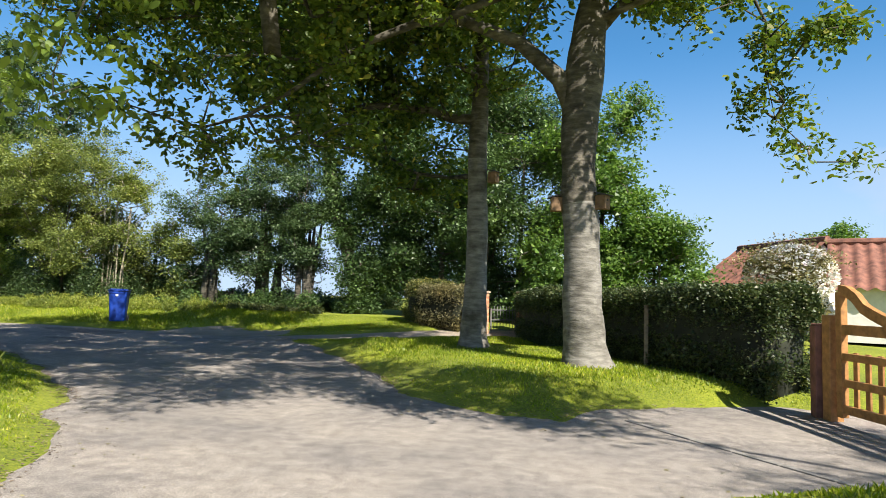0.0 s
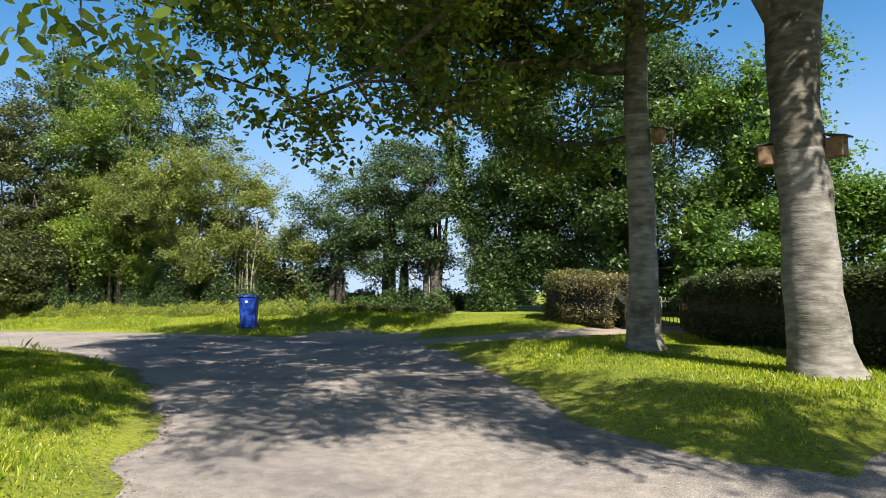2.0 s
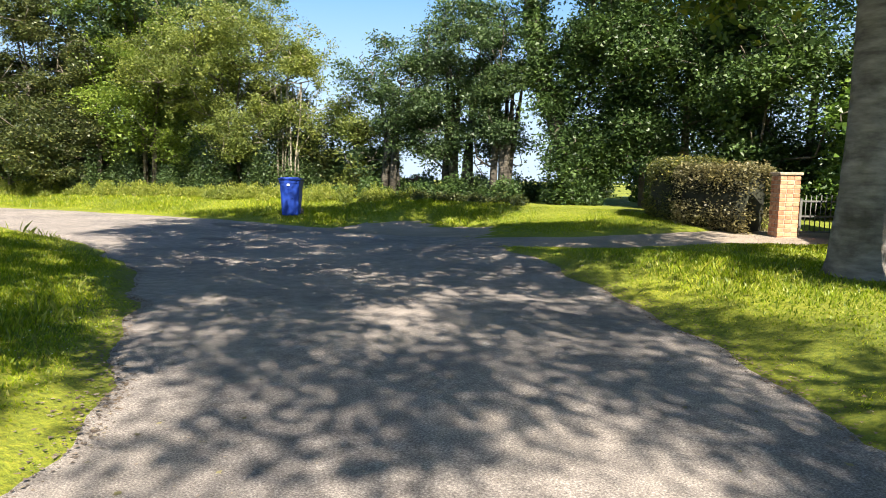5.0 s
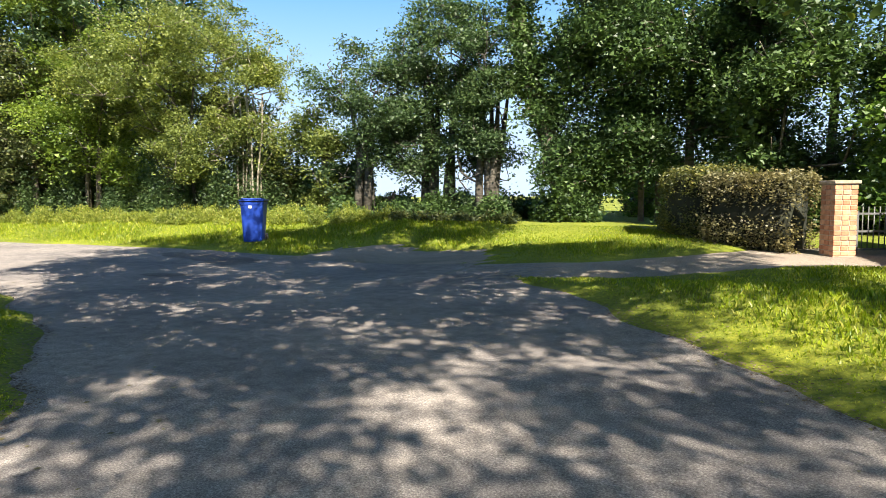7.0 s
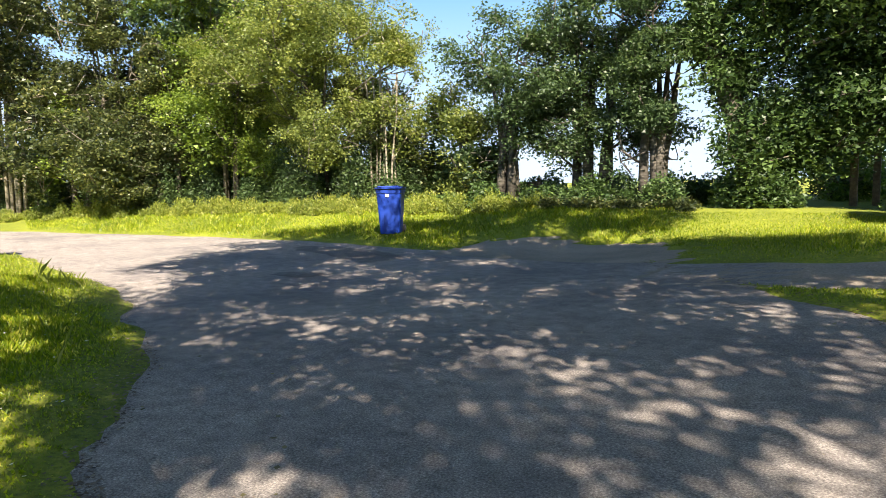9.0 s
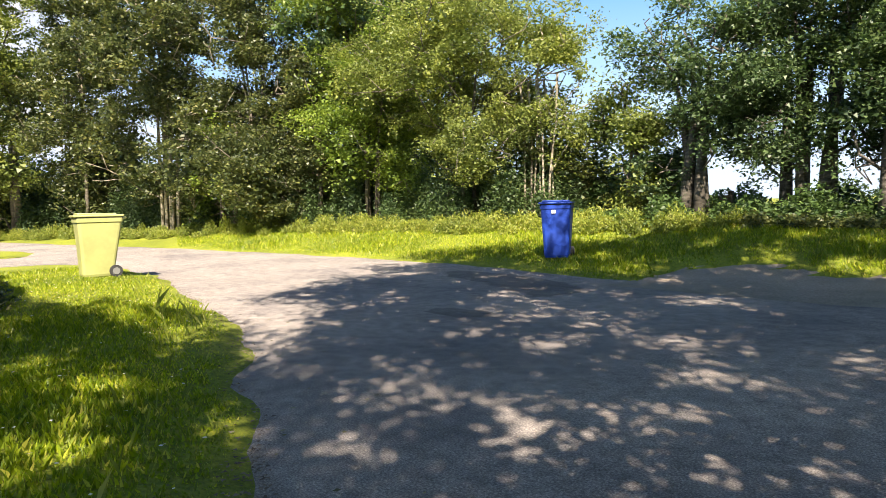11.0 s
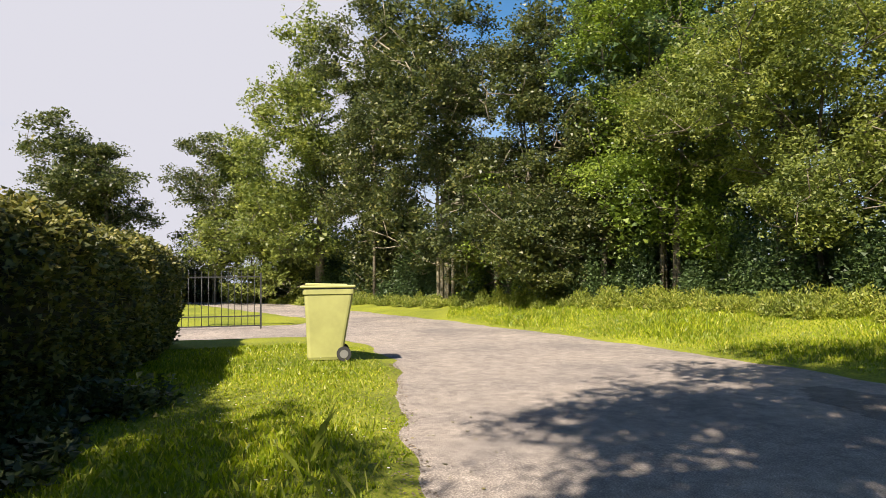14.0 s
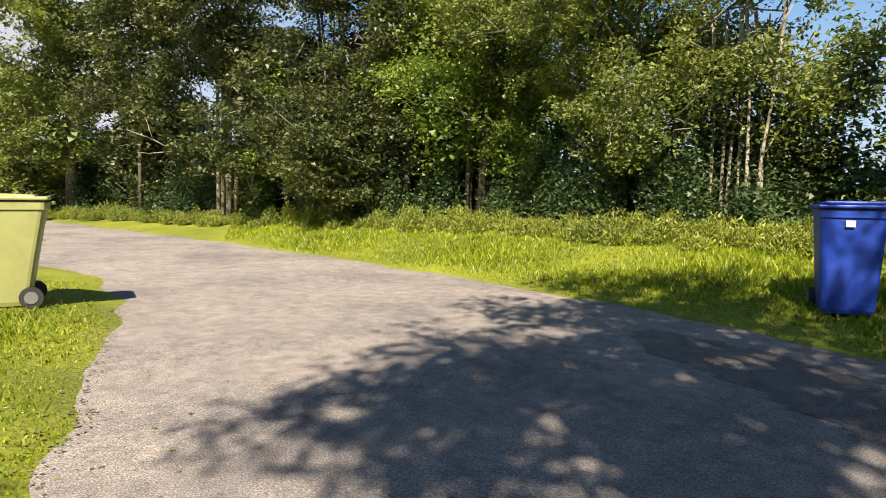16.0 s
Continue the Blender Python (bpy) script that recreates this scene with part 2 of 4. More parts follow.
FELT = plain_material("roofing_felt", (0.05, 0.05, 0.05), 0.9)
TILE = plain_material("clay_pantile", (0.2, 0.085, 0.058), 0.85, 5.0, 0.4, 0.0, 0.3)
RENDER_WALL = plain_material("white_render", (0.72, 0.7, 0.66), 0.9, 4.0, 0.1)
# Near-black fill: the shade between the hedge leaves is in this colour.
HEDGE_SHADE = plain_material("hedge_inner_shade", (0.018, 0.02, 0.01), 0.95, 6.0, 0.4)


# ---- mesh helpers ----
def mesh_object(name, verts, faces, mat, parent=None, smooth=False, label=""):
    me = bpy.data.meshes.new(name)
    me.from_pydata([tuple(v) for v in verts], [], [tuple(f) for f in faces])
    me.materials.append(mat)
    if smooth:
        me.polygons.foreach_set("use_smooth", [True] * len(me.polygons))
    me.update()
    ob = new(name, me)
    if parent:
        ob.parent = parent
    if label:
        ob["label"] = label
    return ob


def quads_object(name, v, mat, parent=None):
    """One mesh of loose faces; v is an array (n, corners, 3)."""
    n, k = v.shape[:2]
    me = bpy.data.meshes.new(name)
    me.vertices.add(n * k)
    me.vertices.foreach_set("co", v.reshape(-1).astype(np.float32))
    me.loops.add(n * k)
    me.loops.foreach_set("vertex_index", np.arange(n * k, dtype=np.int32))
    me.polygons.add(n)
    me.polygons.foreach_set("loop_start", np.arange(0, n * k, k, dtype=np.int32))
    me.materials.append(mat)
    me.update(calc_edges=True)
    ob = new(name, me)
    if parent:
        ob.parent = parent
    return ob


def part(name, bm, mat, parent=None, label="", smooth=False):
    me = bpy.data.meshes.new(name)
    bmesh.ops.recalc_face_normals(bm, faces=bm.faces)
    bm.to_mesh(me)
    bm.free()
    me.materials.append(mat)
    if smooth:
        me.polygons.foreach_set("use_smooth", [True] * len(me.polygons))
    ob = new(name, me)
    if parent:
        ob.parent = parent
    if label:
        ob["label"] = label
    return ob


def empty(name, m, label, category, group="", kind=""):
    ob = new(name)
    ob.matrix_world = m
    return tagged(ob, label, category, group, kind)


def add_box(bm, size, at=(0, 0, 0), m=None, bevel=0.0):
    mat = Matrix.Translation(at) @ (m or Matrix.Identity(4)) @ Matrix.Diagonal((*size, 1))
    g = bmesh.ops.create_cube(bm, size=1.0, matrix=mat)
    if bevel:
        edges = list({e for v in g["verts"] for e in v.link_edges})
        bmesh.ops.bevel(bm, geom=edges, offset=bevel, segments=2, affect="EDGES", profile=0.5)


def box_part(name, size, at, mat, parent, bevel=0.0, label="", m=None):
    bm = bmesh.new()
    add_box(bm, size, at, m, bevel)
    return part(name, bm, mat, parent, label)


def add_rod(bm, a, b, r, seg=8, r2=None):
    a, b = Vector(a), Vector(b)
    d = b - a
    m = Matrix.Translation((a + b) / 2) @ d.to_track_quat("Z", "Y").to_matrix().to_4x4()
    bmesh.ops.create_cone(bm, cap_ends=True, segments=seg, radius1=r, radius2=r if r2 is None else r2, depth=d.length, matrix=m)


def rod_part(name, a, b, r, mat, parent, seg=8, label=""):
    bm = bmesh.new()
    add_rod(bm, a, b, r, seg)
    return part(name, bm, mat, parent, label, True)


# ---- the ground ----
ROAD_EDGE_FAR = [(-62, 8.0), (-47, 12.5), (-33.5, 16.0), (-26.2, 18.1), (-22.2, 18.8), (-20, 19.25), (-17, 19.7), (-15.2, 19.85), (-13.4, 19.7), (-12.2, 19.55), (-11.1, 19.55), (-10.2, 19.9), (-8.9, 20.3)]
ROAD_EDGE_RIGHT = [(-7.3, 19.0), (-6.0, 17.7), (-5.0, 16.5), (-4.4, 15.95), (-3.4, 14.85), (-2.4, 13.6), (-1.5, 12.4), (-0.8, 11.1), (-0.05, 10.3), (0.75, 9.8), (1.4, 9.8), (1.75, 10.6), (2.7, 11.2), (4.0, 11.6), (9.0, 11.0), (9.0, 8.6), (4.3, 8.4), (2.6, 7.6), (2.9, 4.0), (4.5, -14)]
ROAD_EDGE_LEFT = [(0.5, -14), (-0.6, 4.5), (-1.9, 6.4), (-2.9, 7.6), (-4.5, 9.4), (-6.1, 10.7), (-7.3, 11.7), (-9.2, 12.7), (-10.6, 13.3), (-12.4, 14.0), (-15.5, 14.5), (-17.8, 14.9), (-20.5, 15.0), (-22.3, 14.3), (-22.6, 13.0), (-23, 10), (-27.5, 9), (-26.6, 12.0), (-26.4, 14.0), (-28.5, 14.4), (-34, 12.6), (-47, 8.5), (-62, 4)]
FAR_X, FAR_Y = [p[0] for p in ROAD_EDGE_FAR], [p[1] for p in ROAD_EDGE_FAR]
ROAD_OUTLINE = np.array(ROAD_EDGE_FAR + ROAD_EDGE_RIGHT + ROAD_EDGE_LEFT)
TRACK_OUTLINE = np.array([(-7.1, 18.9), (-6.1, 17.6), (-5.0, 17.0), (-4.1, 17.1), (-3.4, 17.5), (-2.2, 18.4), (-1.0, 18.9), (0.2, 19.5), (0.2, 21.0), (-2.0, 20.7), (-2.7, 20.2), (-3.5, 19.3), (-4.8, 18.75)])

DIRT_OUTLINE = np.array([(-10.9, 19.6), (-11.3, 20.7), (-10.8, 21.6), (-9.6, 21.4), (-8.6, 21.7), (-7.6, 20.8), (-7.2, 19.4), (-7.6, 18.9)])


def outside(px, py, poly):
    """Signed distance from a closed outline: positive outside."""
    x0, y0 = poly[:, 0], poly[:, 1]
    x1, y1 = np.roll(x0, -1), np.roll(y0, -1)
    best = np.full(px.shape, 1e9)
    inside = np.zeros(px.shape, bool)
    for a, b, c, d in zip(x0, y0, x1, y1):
        ex, ey = c - a, d - b
        t = np.clip(((px - a) * ex + (py - b) * ey) / (ex * ex + ey * ey), 0, 1)
        best = np.minimum(best, np.hypot(px - a - t * ex, py - b - t * ey))
        if b != d:
            hit = ((b > py) != (d > py)) & (px < ex * (py - b) / ey + a)
            inside ^= hit
    return np.where(inside, -best, best)


def wobble(x, y):
    return 0.5 * np.sin(1.7 * x + 0.9 * y) + 0.5 * np.sin(-1.1 * x + 2.3 * y + 1.0) + 0.4 * np.sin(4.1 * x - 3.3 * y + 2.0) + 0.3 * np.sin(7.3 * x + 6.1 * y)


def ramp01(v):
    v = np.clip(v, 0, 1)
    return v * v * (3 - 2 * v)


def base_height(x, y):
    right = ramp01((x + 9) / 6)
    beyond = y - np.interp(x, FAR_X, FAR_Y)
    return 0.42 * (1 - right) * ramp01((beyond - 0.9) / 3.6) + right * (0.01 * np.clip(y - 9, 0, 14) + 0.04 * np.clip(y - 14, 0, 8)) + 0.007 * np.clip(-x - 12, 0, 25) + 0.008 * np.clip(y - 19, 0, 12) * (1 - right)


def verge_lift(x, y, d):
    return 0.22 * ramp01((x + 9) / 6) * ramp01(d / 1.0) * (1 - 0.85 * ramp01((y - 15.1) / 1.9)) + 0.08 * (1 - ramp01((x + 9) / 6)) * ramp01(d / 1.3)


def ground_height(x, y):
    x, y = np.asarray(x, float), np.asarray(y, float)
    d = np.minimum(outside(x, y, ROAD_OUTLINE), outside(x, y, TRACK_OUTLINE))
    d = np.minimum(d, outside(x, y, DIRT_OUTLINE) + 0.35 * wobble(1.9 * x, 1.9 * y) - 0.1) + 0.09 * wobble(x, y)
    edge = np.clip(d / 0.25, -1, 1) * 0.045
    return base_height(x, y) + edge + verge_lift(x, y, d) + 0.012 * wobble(x * 0.7, y * 0.7)


def gz(x, y):
    return float(ground_height(np.array([x]), np.array([y]))[0])


def spaced(lo, hi, fine_lo, fine_hi, step, grow):
    mid = list(np.arange(fine_lo, fine_hi + step / 2, step))
    up, s = [mid[-1]], step
    while up[-1] < hi:
        s *= grow
        up.append(up[-1] + s)
    dn, s = [mid[0]], step
    while dn[-1] > lo:
        s *= grow
        dn.append(dn[-1] - s)
    return np.array(dn[:0:-1] + mid + up[1:])


def sheet(name, xs, ys, zfun, mat, keep=None):
    gx, gy = np.meshgrid(xs, ys)
    z = zfun(gx.ravel(), gy.ravel())
    v = np.stack([gx.ravel(), gy.ravel(), z], 1)
    nx, ny = len(xs), len(ys)
    i, j = np.meshgrid(np.arange(nx - 1), np.arange(ny - 1))
    a = (j * nx + i).ravel()
    f = np.stack([a, a + 1, a + nx + 1, a + nx], 1)
    if keep is not None:
        ok = keep(v[:, 0], v[:, 1])
        f = f[ok[f].any(1)]
    used = np.unique(f)
    remap = np.full(len(v), -1)
    remap[used] = np.arange(len(used))
    return mesh_object(name, v[used].tolist(), remap[f].tolist(), mat, smooth=True)


GX = spaced(-2500, 2500, -32, 9, 0.2, 1.25)
GY = spaced(-2500, 2500, -2, 28, 0.2, 1.25)
tagged(sheet("ground", GX, GY, ground_height, TURF), "mown green grass verge with rough edges", "ground", kind="structure")
tagged(sheet("road", np.arange(-62, 9.5, 0.4), np.arange(-14, 22, 0.4), base_height, ROAD,
             lambda x, y: outside(x, y, ROAD_OUTLINE) < 0.5), "worn grey asphalt lane with loose grit", "road", kind="structure")
tagged(sheet("gravel_track", np.arange(-7, 1, 0.3), np.arange(17, 21.5, 0.3), base_height, GRAVEL,
             lambda x, y: outside(x, y, TRACK_OUTLINE) < 0.4), "pale gravel track across the grass to the gate", "track", kind="structure")
tagged(sheet("bare_earth", np.arange(-11.4, -5.2, 0.25), np.arange(19, 23, 0.25), lambda x, y: base_height(x, y) + 0.004, GRAVEL,
             lambda x, y: outside(x, y, DIRT_OUTLINE) < 0.7), "bare stony earth worn into the grass by the lane", "ground", kind="structure")

PATCHES = [np.array([(-14.7, 19.0), (-13.6, 19.15), (-12.2, 18.9), (-11.2, 18.3), (-11.4, 17.6), (-12.6, 18.0), (-13.9, 18.35)]),
           np.array([(-11.8, 16.1), (-11.4, 16.25), (-10.9, 16.15), (-11.0, 15.9), (-11.5, 15.85)])]
for outline in PATCHES:
    lo, hi = outline.min(0) - 0.3, outline.max(0) + 0.3
    tagged(sheet("asphalt_patch", np.arange(lo[0], hi[0], 0.07), np.arange(lo[1], hi[1], 0.07), lambda x, y: base_height(x, y) + 0.004, OLD_ASPHALT,
                 lambda x, y: outside(x, y, outline) + 0.07 * wobble(2 * x, 2 * y) < 0), "darker worn patch in the asphalt lane", "road", kind="structure")

rng = np.random.default_rng(7)


# ---- foliage ----
def leaf_quads(points, size, rng, droop=0.0, width=0.55, corners=4):
    """Pointed leaves, one folded quad (or one plain triangle) each, at the given points."""
    n = len(points)
    d = rng.normal(size=(n, 3))
    d[:, 2] = d[:, 2] * 0.5 - droop
    d /= np.linalg.norm(d, axis=1, keepdims=True)
    s = rng.normal(size=(n, 3))
    s[:, 2] *= 0.45
    s -= (s * d).sum(1, keepdims=True) * d
    s /= np.linalg.norm(s, axis=1, keepdims=True)
    ln = (size * rng.uniform(0.6, 1.35, n))[:, None]
    up = np.cross(d, s)
    mid = points + d * ln * 0.45
    if corners == 6:
        a, b = points + d * ln * 0.2, points + d * ln * 0.68
        w, lift = s * ln * width * 0.5, up * ln * 0.07
        return np.stack([points, a + w * 0.8 + lift, b + w * 0.85 + lift, points + d * ln - up * ln * 0.06, b - w * 0.85 + lift, a - w * 0.8 + lift], 1)
    if corners == 3:
        tip = points + d * ln
        return np.stack([points - s * ln * width * 0.3, tip + up * ln * 0.1, points + d * ln * 0.35 + s * ln * width * 0.75], 1)
    return np.stack([points, mid + s * ln * width * 0.5 + up * ln * 0.08, points + d * ln, mid - s * ln * width * 0.5 + up * ln * 0.08], 1)


def tube(path, radii, seg=7):
    """Vertices and faces of a tapered tube along a path."""
    path = [Vector(p) for p in path]
    vs, fs = [], []
    for k, p in enumerate(path):
        d = (path[min(k + 1, len(path) - 1)] - path[max(k - 1, 0)]).normalized()
        q = Vector((0, 0, 1)).rotation_difference(d)
        for a in range(seg):
            t = 2 * math.pi * a / seg
            w = q @ Vector((math.cos(t), math.sin(t), 0))
            lump = 1 + (0.1 * noise.noise((p + w * radii[k]) * 2.3) if radii[k] > 0.15 else 0)
            vs.append(p + w * radii[k] * lump)
    for k in range(len(path) - 1):
        for a in range(seg):
            b = (a + 1) % seg
            fs.append((k * seg + a, k * seg + b, (k + 1) * seg + b, (k + 1) * seg + a))
    fs.append(tuple(range(seg - 1, -1, -1)))
    fs.append(tuple(range((len(path) - 1) * seg, len(path) * seg)))
    return vs, fs


def clumped(p, gaps, size, rg):
    """True for the leaves that stay: the share `gaps` falls into hollows between boughs."""
    if not gaps:
        return np.ones(len(p), bool)
    f = np.zeros(len(p))
    for k in range(9):
        d = rg.normal(size=3)
        d[2] *= 1.5
        d *= 2 * math.pi / (size * rg.uniform(0.7, 2.2) * np.linalg.norm(d))
        f += np.sin(p @ d + rg.uniform(0, 6.3))
    return f + rg.normal(size=len(p)) * 0.25 > np.quantile(f, gaps)


def grow(name, at, trunk, lobes, leaf, bark, label, clumps=170, per=90, size=0.1, spread=0.42, seed=1, droop=0.15,
         category="tree", trunk_seg=10, stem_r=0.012, extra_stems=(), group="", fill=0.0, corners=4, upper=None, flat=0.75, gaps=0.0, gap_size=1.0, leaf_width=0.62):
    """A tree: trunk path [(x, y, z, r)...] from its base, limbs that reach into the lobes [(x, y, z, rx, ry, rz)...], a crown of leaves."""
    rg = np.random.default_rng(seed)
    x0, y0 = at
    root = empty(name, Matrix.Translation((x0, y0, gz(x0, y0) - 0.04)), label, category, group)
    if trunk_seg > 12:
        fine = []
        for p, q in zip(trunk, trunk[1:]):
            n = max(1, round((q[2] - p[2]) / 0.16))
            fine += [tuple(p[i] + (q[i] - p[i]) * k / n for i in range(4)) for k in range(n)]
        trunk = fine + [trunk[-1]]
    vol = np.array([l[3] * l[4] * l[5] for l in lobes]) ** 0.67
    pick = rg.choice(len(lobes), clumps, p=vol / vol.sum())
    u = rg.normal(size=(clumps, 3))
    u /= np.linalg.norm(u, axis=1, keepdims=True)
    u *= (rg.uniform(0.12, 1.0, (clumps, 1)) ** 0.42)
    L = np.array(lobes)
    pts = L[pick, :3] + u * L[pick, 3:]
    pts[:, 2] = np.maximum(pts[:, 2], 0.25)
    nodes, rad_links, parent_of = [], [], []
    for stem in (trunk, *extra_stems):
        for k, p in enumerate(stem):
            nodes.append(p[:3])
            parent_of.append(len(nodes) - 2 if k else -1)
    fixed = len(nodes)
    top = np.array(nodes)
    order = np.argsort(np.min(np.linalg.norm(pts[:, None] - top[None], axis=2), axis=1))
    for p in pts[order]:
        have = np.array(nodes)
        dist = np.linalg.norm(have - p, axis=1) + 0.9 * np.maximum(0, have[:, 2] - p[2] + 0.1)
        dist[0] += 3
        k = int(np.argmin(dist))
        a = np.array(nodes[k])
        steps = max(1, int(np.linalg.norm(p - a) / 0.9))
        for s in range(1, steps + 1):
            f = s / steps
            q = a + (p - a) * f
            if s < steps:
                q = q + rg.normal(size=3) * 0.12 + np.array([0, 0, 0.12 * math.sin(f * math.pi)])
            nodes.append(tuple(q))
            parent_of.append(k)
            k = len(nodes) - 1
    load = np.zeros(len(nodes))
    kids = [[] for _ in nodes]
    for i, k in enumerate(parent_of):
        if k >= 0:
            kids[k].append(i)
    for i in range(len(nodes) - 1, -1, -1):
        load[i] += stem_r ** 2 if not kids[i] else 0
        if parent_of[i] >= 0:
            load[parent_of[i]] += load[i]
    radius = np.minimum(np.sqrt(load), trunk[-1][3] * 1.1)
    vs, fs = [], []
    stems = [trunk, *extra_stems]
    # Above this height the crown's shade is painted as darker bark.
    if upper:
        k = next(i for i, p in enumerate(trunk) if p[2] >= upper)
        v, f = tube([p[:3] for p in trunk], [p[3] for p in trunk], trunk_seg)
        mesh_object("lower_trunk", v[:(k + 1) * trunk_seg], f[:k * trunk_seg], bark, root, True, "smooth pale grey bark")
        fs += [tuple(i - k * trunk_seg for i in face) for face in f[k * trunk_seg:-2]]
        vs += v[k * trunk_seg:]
        stems, bark = stems[1:], BARK_SHADE_THORN
    for stem in stems:
        v, f = tube([p[:3] for p in stem], [p[3] for p in stem], trunk_seg)
        fs += [tuple(i + len(vs) for i in face) for face in f]
        vs += v
    for i in range(fixed, len(nodes)):
        k = parent_of[i]
        r0 = min(radius[k], radius[i] * 1.5)
        v, f = tube([nodes[k], nodes[i]], [max(r0, 0.006), max(radius[i], 0.005)], 5)
        fs += [tuple(j + len(vs) for j in face) for face in f]
        vs += v
    mesh_object("trunk", vs, fs, bark, root, True)
    ends = np.array([nodes[i] for i in range(fixed, len(nodes))])
    c = ends[rg.integers(0, len(ends), clumps * 2)]
    c = np.concatenate([pts, c])
    n_each = rg.integers(int(per * 0.3), int(per * 0.75), len(c))
    who = np.repeat(np.arange(len(c)), n_each)
    sp = spread * rg.uniform(0.55, 1.3, len(c))
    off = rg.normal(size=(len(who), 3))
    off *= np.minimum(1, 1.7 / np.linalg.norm(off, axis=1, keepdims=True))
    off *= sp[who, None] * np.array([1, 1, flat])
    p = c[who] + off
    p[:, 2] = np.maximum(p[:, 2], 0.1)
    p = p[clumped(p, gaps, gap_size, rg)]
    m = int(len(p) * fill)
    w = rg.choice(len(lobes), m, p=vol / vol.sum())
    v = rg.normal(size=(m, 3))
    v *= 0.62 * rg.uniform(0, 1, (m, 1)) ** 0.4 / np.linalg.norm(v, axis=1, keepdims=True)
    inner = L[w, :3] + v * L[w, 3:]
    inner[:, 2] = np.maximum(inner[:, 2], 0.15)
    quads_object("crown", np.concatenate([leaf_quads(p, size, rg, droop, leaf_width, corners), leaf_quads(inner, size * 1.5, rg, droop, 0.8, corners)]), leaf, root)
    return root


